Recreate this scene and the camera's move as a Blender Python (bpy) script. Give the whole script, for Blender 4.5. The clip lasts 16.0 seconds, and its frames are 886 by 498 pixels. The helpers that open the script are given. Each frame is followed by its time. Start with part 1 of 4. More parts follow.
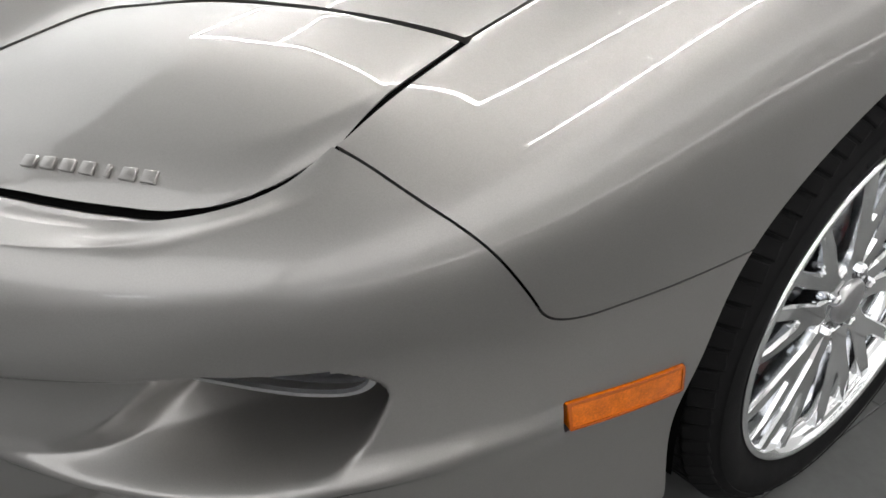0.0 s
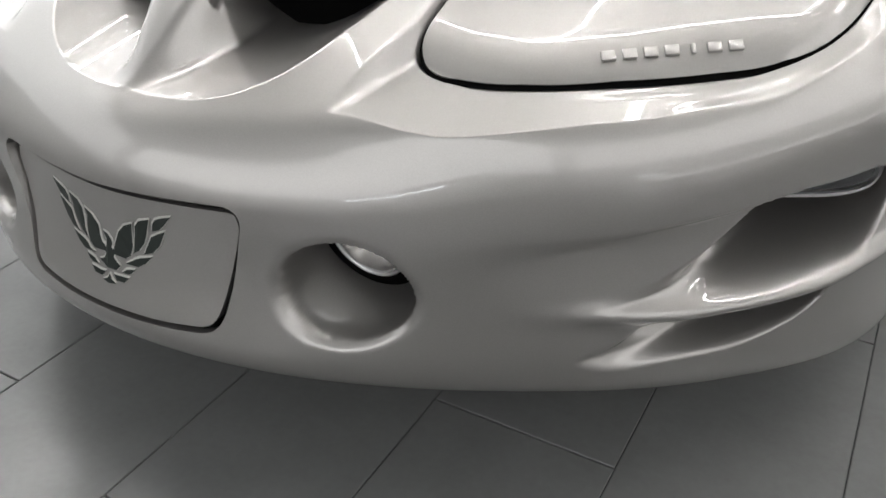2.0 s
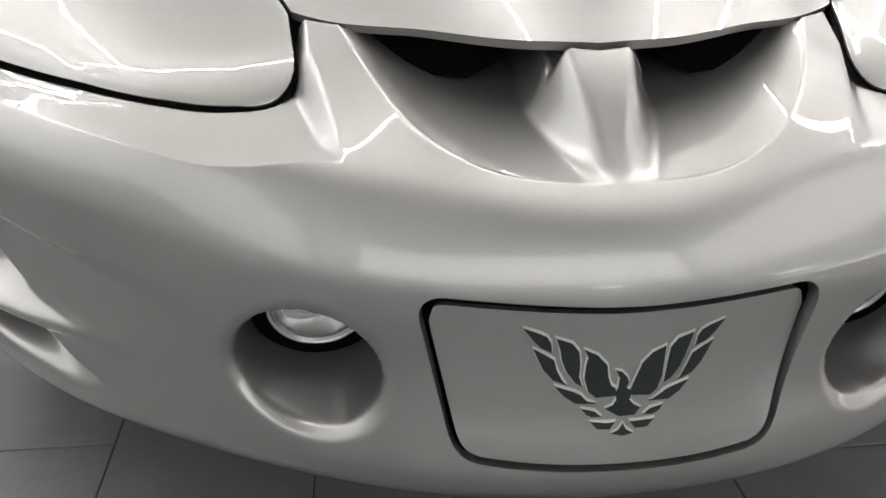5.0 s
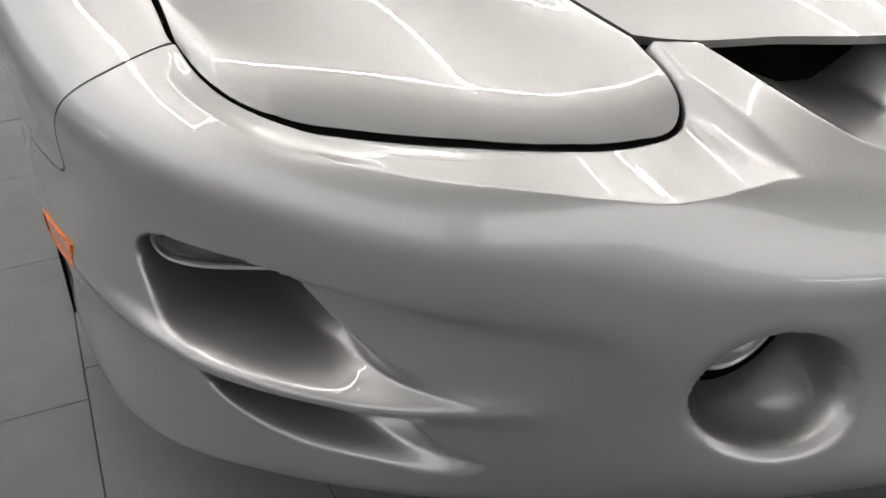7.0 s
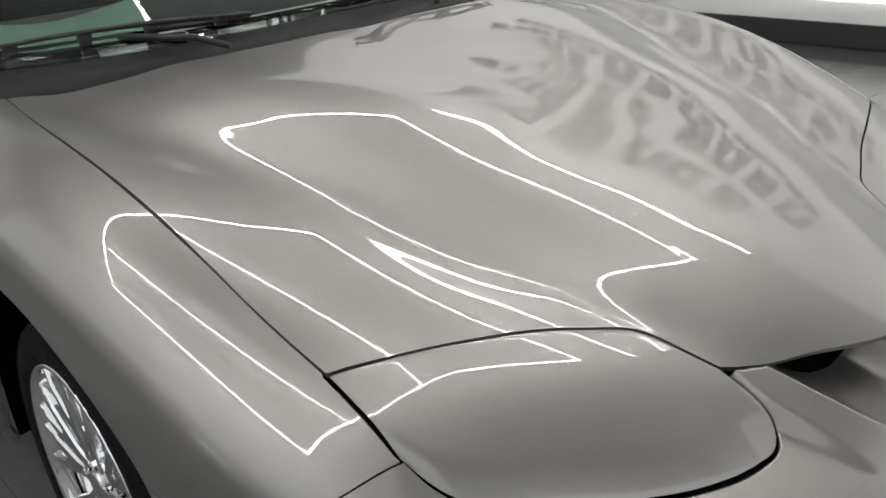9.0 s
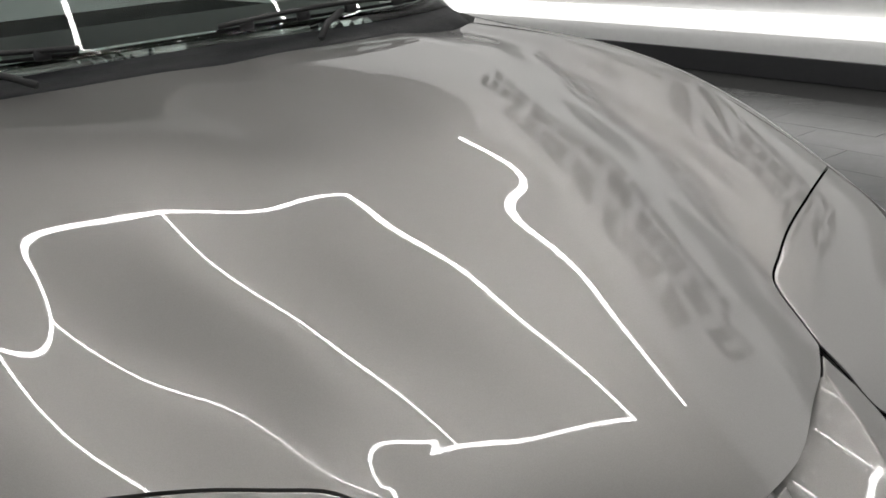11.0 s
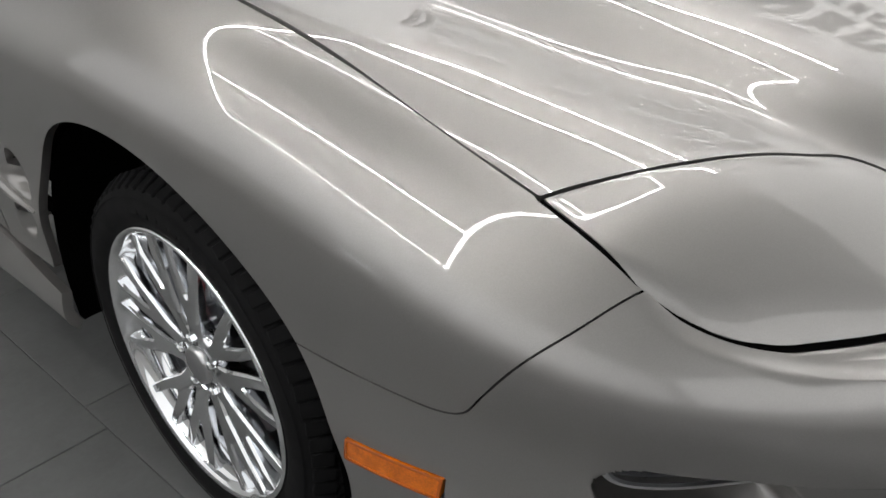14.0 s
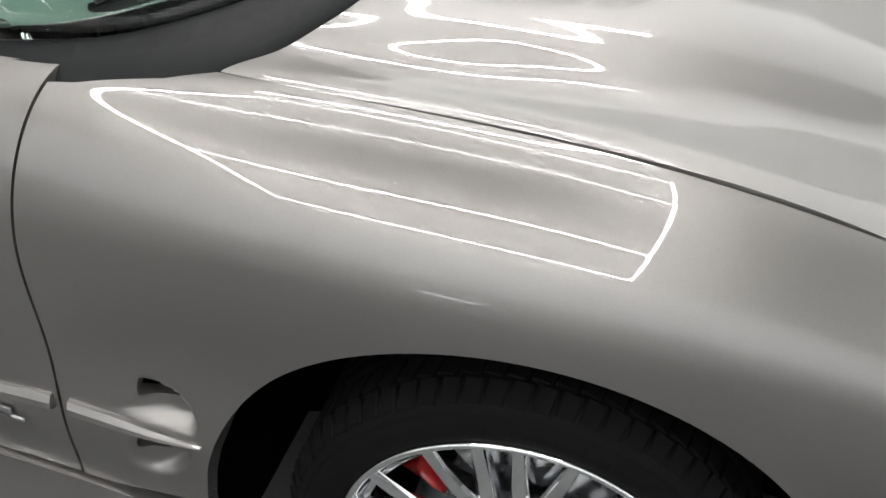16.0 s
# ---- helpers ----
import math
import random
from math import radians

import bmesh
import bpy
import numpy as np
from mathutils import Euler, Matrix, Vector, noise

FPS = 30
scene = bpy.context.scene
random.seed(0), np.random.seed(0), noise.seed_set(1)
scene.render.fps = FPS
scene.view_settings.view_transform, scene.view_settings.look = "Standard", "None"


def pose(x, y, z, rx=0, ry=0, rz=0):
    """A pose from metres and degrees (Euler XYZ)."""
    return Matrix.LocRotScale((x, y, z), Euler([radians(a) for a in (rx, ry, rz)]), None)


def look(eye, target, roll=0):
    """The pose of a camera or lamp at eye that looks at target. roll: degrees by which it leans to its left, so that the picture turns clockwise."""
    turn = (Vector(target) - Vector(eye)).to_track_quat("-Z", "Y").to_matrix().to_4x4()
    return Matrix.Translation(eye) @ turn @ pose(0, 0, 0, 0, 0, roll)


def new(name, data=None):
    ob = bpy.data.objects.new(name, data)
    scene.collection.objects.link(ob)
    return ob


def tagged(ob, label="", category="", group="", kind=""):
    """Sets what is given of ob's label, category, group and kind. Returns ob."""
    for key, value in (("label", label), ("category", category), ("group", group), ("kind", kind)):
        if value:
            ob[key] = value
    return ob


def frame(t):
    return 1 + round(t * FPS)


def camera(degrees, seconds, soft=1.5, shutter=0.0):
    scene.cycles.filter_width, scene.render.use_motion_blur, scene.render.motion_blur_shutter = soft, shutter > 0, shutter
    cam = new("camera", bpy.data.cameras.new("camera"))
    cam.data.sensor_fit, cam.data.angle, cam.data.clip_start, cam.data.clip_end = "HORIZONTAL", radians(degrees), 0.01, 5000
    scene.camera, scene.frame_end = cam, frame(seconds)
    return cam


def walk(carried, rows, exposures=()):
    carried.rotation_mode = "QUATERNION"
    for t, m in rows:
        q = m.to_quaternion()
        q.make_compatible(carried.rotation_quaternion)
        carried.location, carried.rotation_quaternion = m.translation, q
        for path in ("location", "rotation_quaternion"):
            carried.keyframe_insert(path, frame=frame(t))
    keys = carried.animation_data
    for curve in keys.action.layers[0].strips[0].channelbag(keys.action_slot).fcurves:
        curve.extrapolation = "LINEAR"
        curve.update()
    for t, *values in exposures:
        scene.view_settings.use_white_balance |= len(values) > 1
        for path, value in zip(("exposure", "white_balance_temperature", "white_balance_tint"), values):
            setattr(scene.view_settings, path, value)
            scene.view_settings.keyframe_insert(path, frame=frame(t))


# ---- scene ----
cam = camera(54.05, 16.0, soft=1.6)
walk(cam, [
    (0.0, pose(1.2755, 0.0957, 0.9654, 59.01, -2.51, 51.55)),
    (0.5, pose(1.2369, -0.1242, 0.9957, 59.40, -2.20, 46.61)),
    (1.0, pose(1.1125, -0.3099, 0.9595, 59.85, -1.97, 40.65)),
    (1.5, pose(0.9490, -0.4509, 0.9557, 57.74, -1.31, 34.67)),
    (2.0, pose(0.7736, -0.6162, 0.9320, 57.93, -1.24, 28.76)),
    (2.5, pose(0.6333, -0.6542, 0.9168, 60.14, -1.14, 22.62)),
    (3.0, pose(0.4957, -0.6827, 0.8758, 61.99, -1.03, 15.93)),
    (3.5, pose(0.3335, -0.7300, 0.8595, 63.87, -0.56, 11.32)),
    (4.0, pose(0.1468, -0.7758, 0.8783, 64.09, -0.23, 5.72)),
    (4.5, pose(-0.0163, -0.7432, 0.8608, 63.55, 0.12, 0.76)),
    (5.0, pose(-0.2411, -0.6704, 0.8436, 63.63, -0.35, -6.01)),
    (5.2, pose(-0.2920, -0.6452, 0.8577, 62.52, 0.65, -6.77)),
    (7.3, pose(-0.9534, -0.3881, 0.8646, 63.53, 2.48, -29.46)),
    (7.5, pose(-1.0185, -0.3464, 0.9155, 61.60, 2.22, -32.58)),
    (8.0, pose(-1.1642, -0.2875, 1.0426, 61.41, 3.17, -37.93)),
    (8.5, pose(-1.2481, -0.2564, 1.2052, 61.48, 4.09, -40.53)),
    (9.0, pose(-1.2173, -0.2202, 1.2968, 65.97, 4.00, -42.81)),
    (9.5, pose(-0.9737, -0.1980, 1.3109, 67.31, 4.97, -40.94)),
    (9.7, pose(-0.8947, -0.1920, 1.3176, 68.65, 5.67, -39.74)),
    (11.8, pose(-0.6306, -0.2885, 1.1660, 68.60, 3.86, -35.74)),
    (12.0, pose(-0.6910, -0.2872, 1.1745, 68.66, 3.77, -36.53)),
    (12.5, pose(-0.9111, -0.2719, 1.2144, 68.31, 4.09, -38.55)),
    (13.0, pose(-1.0589, -0.2216, 1.1805, 68.81, 4.12, -39.33)),
    (13.5, pose(-1.2246, -0.1102, 1.0840, 65.68, 2.43, -42.07)),
    (14.0, pose(-1.3789, 0.0432, 1.1370, 61.18, 3.37, -45.78)),
    (14.5, pose(-1.5509, 0.2349, 1.2350, 60.55, 3.49, -53.29)),
    (15.0, pose(-1.6289, 0.4556, 1.2786, 60.06, 3.38, -59.97)),
    (15.5, pose(-1.6322, 0.7732, 1.3337, 57.93, 1.84, -67.73)),
    (16.0, pose(-1.5960, 1.0456, 1.3477, 55.37, 0.60, -75.30)),
], exposures=((0.0, 0.30), (0.5, 0.34), (1.0, 0.36), (1.5, 0.40), (2.0, 0.56), (2.5, 0.46), (3.0, 0.44), (4.0, 0.50), (4.5, 0.50), (5.0, 0.56), (7.5, 0.36), (8.0, 0.16), (8.5, -0.18), (9.0, -0.46), (9.5, -0.68), (12.0, -0.76), (12.5, -0.72), (13.0, -0.58), (13.5, -0.46), (14.0, -0.16), (14.5, -0.04), (16.0, 0.00)))

# ---------------------------------------------------------------- light
world = bpy.data.worlds.new("world")
scene.world = world
world.use_nodes = True
world.node_tree.nodes["Background"].inputs[0].default_value = (.8, .85, .9, 1)
world.node_tree.nodes["Background"].inputs[1].default_value = .02
scene.view_settings.exposure = 0.0
TUBE_POWER = 54.0
SOUTH_POWER = 100.0
WEST_POWER = 95.0

# ---------------------------------------------------------------- materials
def material(name):
    m = bpy.data.materials.new(name)
    m.use_nodes = True
    nt = m.node_tree
    return m, nt, nt.nodes["Principled BSDF"]


def node(nt, kind, **values):
    n = nt.nodes.new(kind)
    for key, value in values.items():
        n.inputs[key.replace("_", " ")].default_value = value
    return n


def plain(name, colour, rough=.5, metal=0.0, coat=0.0, var=.08, scale=30.0, bump=0.0, bump_scale=200.0, spec=.5):
    """A surface with uneven colour and roughness at two scales, and fine relief."""
    m, nt, b = material(name)
    co = nt.nodes.new("ShaderNodeTexCoord")
    n1 = node(nt, "ShaderNodeTexNoise", Scale=scale, Detail=5.0)
    n2 = node(nt, "ShaderNodeTexNoise", Scale=scale * 9, Detail=3.0)
    add = nt.nodes.new("ShaderNodeMath")
    add.operation = "ADD"
    ramp = nt.nodes.new("ShaderNodeMapRange")
    mix = nt.nodes.new("ShaderNodeMix")
    mix.data_type = "RGBA"
    lo = [max(c * (1 - var), 0) for c in colour]
    hi = [min(c * (1 + var), 1) for c in colour]
    mix.inputs[6].default_value, mix.inputs[7].default_value = (*lo, 1), (*hi, 1)
    ramp.inputs[1].default_value, ramp.inputs[2].default_value = .7, 1.3
    for n in (n1, n2):
        nt.links.new(co.outputs["Object"], n.inputs["Vector"])
    nt.links.new(n1.outputs["Fac"], add.inputs[0])
    nt.links.new(n2.outputs["Fac"], add.inputs[1])
    nt.links.new(add.outputs[0], ramp.inputs[0])
    nt.links.new(ramp.outputs[0], mix.inputs[0])
    nt.links.new(mix.outputs[2], b.inputs["Base Color"])
    rr = nt.nodes.new("ShaderNodeMapRange")
    rr.inputs[3].default_value, rr.inputs[4].default_value = rough * .85, min(rough * 1.15, 1)
    nt.links.new(n1.outputs["Fac"], rr.inputs[0])
    nt.links.new(rr.outputs[0], b.inputs["Roughness"])
    b.inputs["Metallic"].default_value = metal
    b.inputs["Coat Weight"].default_value = coat
    b.inputs["Specular IOR Level"].default_value = spec
    b.inputs["Coat Roughness"].default_value = .03
    if bump:
        n3 = node(nt, "ShaderNodeTexNoise", Scale=bump_scale, Detail=4.0)
        nt.links.new(co.outputs["Object"], n3.inputs["Vector"])
        bp = node(nt, "ShaderNodeBump", Strength=bump, Distance=.002)
        nt.links.new(n3.outputs["Fac"], bp.inputs["Height"])
        nt.links.new(bp.outputs[0], b.inputs["Normal"])
    return m


def car_paint():
    """Pewter metallic under clear lacquer, with flake grain."""
    m, nt, b = material("pewter_metallic_paint")
    co = nt.nodes.new("ShaderNodeTexCoord")
    flake = node(nt, "ShaderNodeTexVoronoi", Scale=1400.0)
    cloud = node(nt, "ShaderNodeTexNoise", Scale=3.0, Detail=4.0)
    mix = nt.nodes.new("ShaderNodeMix")
    mix.data_type = "RGBA"
    mix.inputs[6].default_value, mix.inputs[7].default_value = (.296, .285, .279, 1), (.326, .314, .307, 1)
    hsv = nt.nodes.new("ShaderNodeSeparateColor")
    nt.links.new(co.outputs["Object"], flake.inputs["Vector"])
    nt.links.new(co.outputs["Object"], cloud.inputs["Vector"])
    nt.links.new(flake.outputs["Color"], hsv.inputs[0])
    nt.links.new(hsv.outputs[0], mix.inputs[0])
    nt.links.new(mix.outputs[2], b.inputs["Base Color"])
    b.inputs["Metallic"].default_value = .80
    rr = nt.nodes.new("ShaderNodeMapRange")
    rr.inputs[3].default_value, rr.inputs[4].default_value = .37, .42
    nt.links.new(cloud.outputs["Fac"], rr.inputs[0])
    nt.links.new(rr.outputs[0], b.inputs["Roughness"])
    b.inputs["Coat Weight"].default_value = 1.0
    b.inputs["Coat Roughness"].default_value = .018
    return m


def glowing(name, colour, power):
    m, nt, b = material(name)
    b.inputs["Base Color"].default_value = (.9, .9, .9, 1)
    b.inputs["Emission Color"].default_value = (*colour, 1)
    b.inputs["Emission Strength"].default_value = power
    return m


def clear(name, colour=(1, 1, 1), rough=0.0, ior=1.45):
    m, nt, b = material(name)
    b.inputs["Base Color"].default_value = (*colour, 1)
    b.inputs["Roughness"].default_value = rough
    b.inputs["IOR"].default_value = ior
    b.inputs["Transmission Weight"].default_value = 1.0
    return m


PAINT = car_paint()
CHROME = plain("chrome", (.86, .87, .89), .09, 1.0, var=.03)
SILVER = plain("brushed_metal", (.55, .55, .56), .3, 1.0)
RUBBER = plain("tyre_rubber", (.006, .006, .0065), .8, spec=.18, bump=.25, bump_scale=400)
BLACK = plain("black_plastic", (.012, .012, .013), .5, bump=.1)
# near-zero black without sheen: shade of gaps and openings put into the colour
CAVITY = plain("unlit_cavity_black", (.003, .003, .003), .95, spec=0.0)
COWL = plain("dark_grey_plastic", (.012, .013, .0145), .55, spec=.25, bump=.3, bump_scale=600)
AMBER = plain("amber_lens", (.72, .165, .002), .16, coat=.45, var=.28, scale=45)
AMBER_DARK = plain("amber_lens_edge", (.46, .10, .004), .2, coat=.4, var=.15)
RED = plain("red_caliper_paint", (.42, .012, .012), .3, coat=.6)
DISC = plain("brake_disc_steel", (.35, .36, .37), .28, 1.0)
EDGE_SILVER = plain("silver_edging", (.60, .59, .57), .38, .4)
LAMP_DARK = plain("smoked_lamp_reflector", (.10, .10, .11), .22, .7)
PAPER = plain("green_printed_paper", (.52, .70, .61), .6, var=.15, scale=9)
FROSTED = plain("frosted_glass", (.75, .78, .80), .4, var=.03)
DECAL = plain("dark_green_grey_decal", (.013, .018, .016), .4, coat=.12, spec=.3)
LENS = clear("lamp_glass", (.95, .97, 1.0))
WINDOW = clear("tinted_windscreen", (.55, .66, .62))
CEILING = plain("dark_ceiling_paint", (.30, .305, .30), .8, var=.03)
WALL = plain("white_wall_paint", (.86, .86, .85), .55, var=.03, scale=2)
WALL_GREY = plain("grey_wall_paint", (.55, .55, .545), .6, var=.05, scale=2)
LETTER = plain("grey_sign_letter", (.02, .02, .02), .5)
SKIRTING = plain("dark_skirting", (.045, .045, .048), .4)
GROUT = plain("dark_grout", (.03, .03, .03), .9, bump=.4)
TUBE = glowing("white_led_tube", (1.0, .98, .955), TUBE_POWER)
# glow added in place of a brightly lit white wall
WALL_GLOW = glowing("added_white_wall_glow", (1.0, .985, .96), .78)
SHORT = glowing("short_cool_tube", (.90, .95, 1.0), 14.0)
STRIP = glowing("white_wall_light", (1.0, .98, .96), 2.2)


def tile_material():
    m, nt, b = material("grey_porcelain_tile")
    co = nt.nodes.new("ShaderNodeTexCoord")
    info = nt.nodes.new("ShaderNodeObjectInfo")
    n1 = node(nt, "ShaderNodeTexNoise", Scale=7.0, Detail=8.0, Roughness=.65)
    n2 = node(nt, "ShaderNodeTexNoise", Scale=90.0, Detail=3.0)
    off = nt.nodes.new("ShaderNodeVectorMath")
    off.operation = "ADD"
    sc = nt.nodes.new("ShaderNodeMath")
    sc.operation = "MULTIPLY"
    sc.inputs[1].default_value = 40
    nt.links.new(info.outputs["Random"], sc.inputs[0])
    nt.links.new(co.outputs["Object"], off.inputs[0])
    nt.links.new(sc.outputs[0], off.inputs[1])
    for n in (n1, n2):
        nt.links.new(off.outputs[0], n.inputs["Vector"])
    mix = nt.nodes.new("ShaderNodeMix")
    mix.data_type = "RGBA"
    mix.inputs[6].default_value, mix.inputs[7].default_value = (.100, .102, .103, 1), (.158, .160, .161, 1)
    avg = nt.nodes.new("ShaderNodeMath")
    avg.operation = "MULTIPLY_ADD"
    avg.inputs[1].default_value, avg.inputs[2].default_value = .35, -.05
    fac = nt.nodes.new("ShaderNodeMath")
    fac.operation = "ADD"
    nt.links.new(n2.outputs["Fac"], avg.inputs[0])
    nt.links.new(n1.outputs["Fac"], fac.inputs[0])
    nt.links.new(avg.outputs[0], fac.inputs[1])
    nt.links.new(fac.outputs[0], mix.inputs[0])
    nt.links.new(mix.outputs[2], b.inputs["Base Color"])
    b.inputs["Roughness"].default_value = .22
    bp = node(nt, "ShaderNodeBump", Strength=.12, Distance=.001)
    nt.links.new(n2.outputs["Fac"], bp.inputs["Height"])
    nt.links.new(bp.outputs[0], b.inputs["Normal"])
    return m


TILE = tile_material()


# ---------------------------------------------------------------- helpers for meshes
def part(name, mesh, mat, parent=None, label="", smooth=True):
    """One mesh object under a thing or a part."""
    if isinstance(mesh, bmesh.types.BMesh):
        me = bpy.data.meshes.new(name)
        mesh.to_mesh(me)
        mesh.free()
    else:
        me = mesh
    if smooth:
        me.polygons.foreach_set("use_smooth", [True] * len(me.polygons))
    if not me.materials:
        me.materials.append(mat)
    ob = new(name, me)
    if parent:
        ob.parent = parent
    if label:
        ob["label"] = label
    return ob


def raw(name, verts, faces):
    me = bpy.data.meshes.new(name)
    me.from_pydata([tuple(map(float, v)) for v in verts], [], faces)
    me.update()
    return me


def boxed(bm, size, m=None, bevel=.0, seg=2):
    r = bmesh.ops.create_cube(bm, size=1.0)
    vs = r["verts"]
    bmesh.ops.scale(bm, vec=size, verts=vs)
    if bevel:
        es = list({e for v in vs for e in v.link_edges})
        out = bmesh.ops.bevel(bm, geom=es, offset=bevel, segments=seg, affect="EDGES", profile=.5)
        vs = list({v for f in out["faces"] for v in f.verts} | {v for v in vs if v.is_valid})
    if m is not None:
        bmesh.ops.transform(bm, matrix=m, verts=vs)
    return vs


def lathe(profile, seg=96, axis="x", closed=False):
    """Mesh turned from a profile of (along, radius) round the x axis."""
    bm = bmesh.new()
    rings = []
    for k in range(seg):
        a = 2 * math.pi * k / seg
        rings.append([bm.verts.new((p[0], p[1] * math.cos(a), p[1] * math.sin(a))) for p in profile])
    n = len(profile)
    for k in range(seg):
        r0, r1 = rings[k], rings[(k + 1) % seg]
        for i in range(n if closed else n - 1):
            j = (i + 1) % n
            bm.faces.new((r0[i], r0[j], r1[j], r1[i]))
    return bm


def tube_along(points, radius, seg=8, closed=False):
    """A round rod along a polyline."""
    bm = bmesh.new()
    P = [Vector(p) for p in points]
    rings = []
    for i, p in enumerate(P):
        a, b = P[max(i - 1, 0)], P[min(i + 1, len(P) - 1)]
        if closed:
            a, b = P[i - 1], P[(i + 1) % len(P)]
        q = (b - a).to_track_quat("Z", "Y")
        rings.append([bm.verts.new(p + q @ Vector((radius * math.cos(2 * math.pi * k / seg), radius * math.sin(2 * math.pi * k / seg), 0))) for k in range(seg)])
    last = len(P) if closed else len(P) - 1
    for i in range(last):
        r0, r1 = rings[i], rings[(i + 1) % len(P)]
        for k in range(seg):
            bm.faces.new((r0[k], r0[(k + 1) % seg], r1[(k + 1) % seg], r1[k]))
    if not closed:
        bm.faces.new(rings[0][::-1])
        bm.faces.new(rings[-1])
    return bm


# ---------------------------------------------------------------- surfaces of the car (numpy)
def natural(T, P):
    """Second derivatives of the natural cubic spline through P (n, d) at the knots T."""
    n = len(T)
    h = np.diff(T)
    A = np.eye(n)
    b = np.zeros_like(P)
    for i in range(1, n - 1):
        A[i, i - 1:i + 2] = h[i - 1], 2 * (h[i - 1] + h[i]), h[i]
        b[i] = 6 * ((P[i + 1] - P[i]) / h[i] - (P[i] - P[i - 1]) / h[i - 1])
    return np.linalg.solve(A, b.reshape(n, -1)).reshape(P.shape)


def spline(t, T, P):
    """Cubic spline through P at the knots T, at the places t."""
    T, P, t = np.asarray(T, float), np.asarray(P, float), np.asarray(t, float)
    M = natural(T, P)
    i = np.clip(np.searchsorted(T, t) - 1, 0, len(T) - 2)
    h = (T[i + 1] - T[i])
    a, b = (T[i + 1] - t) / h, (t - T[i]) / h
    for _ in range(P.ndim - 1):
        a, b, h = a[..., None], b[..., None], h[..., None]
    return a * P[i] + b * P[i + 1] + ((a ** 3 - a) * M[i] + (b ** 3 - b) * M[i + 1]) * h * h / 6


def smooth_line(points, n=7):
    """A finer line through points by a chordal cubic spline."""
    P = np.asarray(points, float)
    T = np.r_[0, np.cumsum(np.linalg.norm(np.diff(P, axis=0), axis=1))]
    return spline(np.linspace(0, T[-1], n * (len(P) - 1) + 1), T, P)


def sstep(x, a, b):
    t = np.clip((x - a) / (b - a), 0, 1)
    return t * t * (3 - 2 * t)


def sdist(X, Y, poly):
    """Signed distance of points to a closed polygon: negative inside."""
    poly = np.asarray(poly, float)
    lo, hi = poly.min(0) - .05, poly.max(0) + .05
    near = (X > lo[0]) & (X < hi[0]) & (Y > lo[1]) & (Y < hi[1])
    full = np.full(np.shape(X), .05)
    q = np.stack([X[near], Y[near]], 1)
    best = np.full(len(q), 1e9)
    inside = np.zeros(len(q), bool)
    for a, b in zip(poly, np.roll(poly, -1, 0)):
        ab = b - a
        t = np.clip(((q - a) @ ab) / max(ab @ ab, 1e-12), 0, 1)
        best = np.minimum(best, ((q - a - t[:, None] * ab) ** 2).sum(1))
        if a[1] != b[1]:
            cross = (a[1] > q[:, 1]) != (b[1] > q[:, 1])
            inside ^= cross & (q[:, 0] < a[0] + (q[:, 1] - a[1]) * ab[0] / ab[1])
    d = np.sqrt(best)
    full[near] = np.where(inside, -d, d)
    return full


def mirror_poly(half):
    """Closed outline, symmetric in x, from its half at x >= 0 (front to rear)."""
    half = np.asarray(half, float)
    return np.vstack([half, (half * [-1, 1])[::-1]])


# height of the hood, lamp doors and fender tops: guide lines along the car at several widths
GUIDE_Y = (0.10, 0.18, 0.26, 0.34, 0.44, 0.56, 0.70, 0.86, 1.04, 1.26, 1.50, 1.75)
GUIDE_00 = (0.62485, 0.66131, 0.69602, 0.72978, 0.76690, 0.80597, 0.84270, 0.88259, 0.91543, 0.95115, 0.98524, 1.01492)
GUIDE_12 = (0.60682, 0.64784, 0.68750, 0.72378, 0.76393, 0.80408, 0.84343, 0.88661, 0.91629, 0.95520, 0.98607, 1.01049)
GUIDE_22 = (0.58293, 0.62449, 0.67081, 0.71094, 0.75616, 0.79978, 0.84376, 0.88712, 0.92807, 0.95545, 0.97963, 0.99486)
GUIDE_30 = (0.56590, 0.60699, 0.65373, 0.69604, 0.74443, 0.79113, 0.83902, 0.88354, 0.92442, 0.95509, 0.97115, 0.98078)
GUIDE_36 = (0.55699, 0.59728, 0.64330, 0.68204, 0.73126, 0.77995, 0.83083, 0.87340, 0.91586, 0.95403, 0.96709, 0.97702)
GUIDE_42 = (0.55076, 0.59086, 0.63914, 0.67872, 0.71772, 0.76523, 0.81522, 0.85892, 0.90582, 0.94895, 0.96101, 0.97530)
GUIDE_49 = (0.54421, 0.58667, 0.63361, 0.67970, 0.72135, 0.76053, 0.80215, 0.84463, 0.89465, 0.94261, 0.95324, 0.97291)
GUIDE_57 = (0.53180, 0.57297, 0.61893, 0.67130, 0.72464, 0.77004, 0.80955, 0.84930, 0.88585, 0.93097, 0.94677, 0.96861)
GUIDE_66 = (0.44302, 0.52204, 0.58021, 0.64179, 0.70963, 0.76820, 0.81465, 0.85906, 0.89458, 0.92335, 0.94068, 0.96231)
GUIDE_76 = (0.53544, 0.53097, 0.56248, 0.61137, 0.67791, 0.74514, 0.80576, 0.86438, 0.90373, 0.92931, 0.93963, 0.95529)
GUIDE_82 = (0.50055, 0.49491, 0.52466, 0.57532, 0.64598, 0.71490, 0.78735, 0.85785, 0.89227, 0.90879, 0.91431, 0.91571)
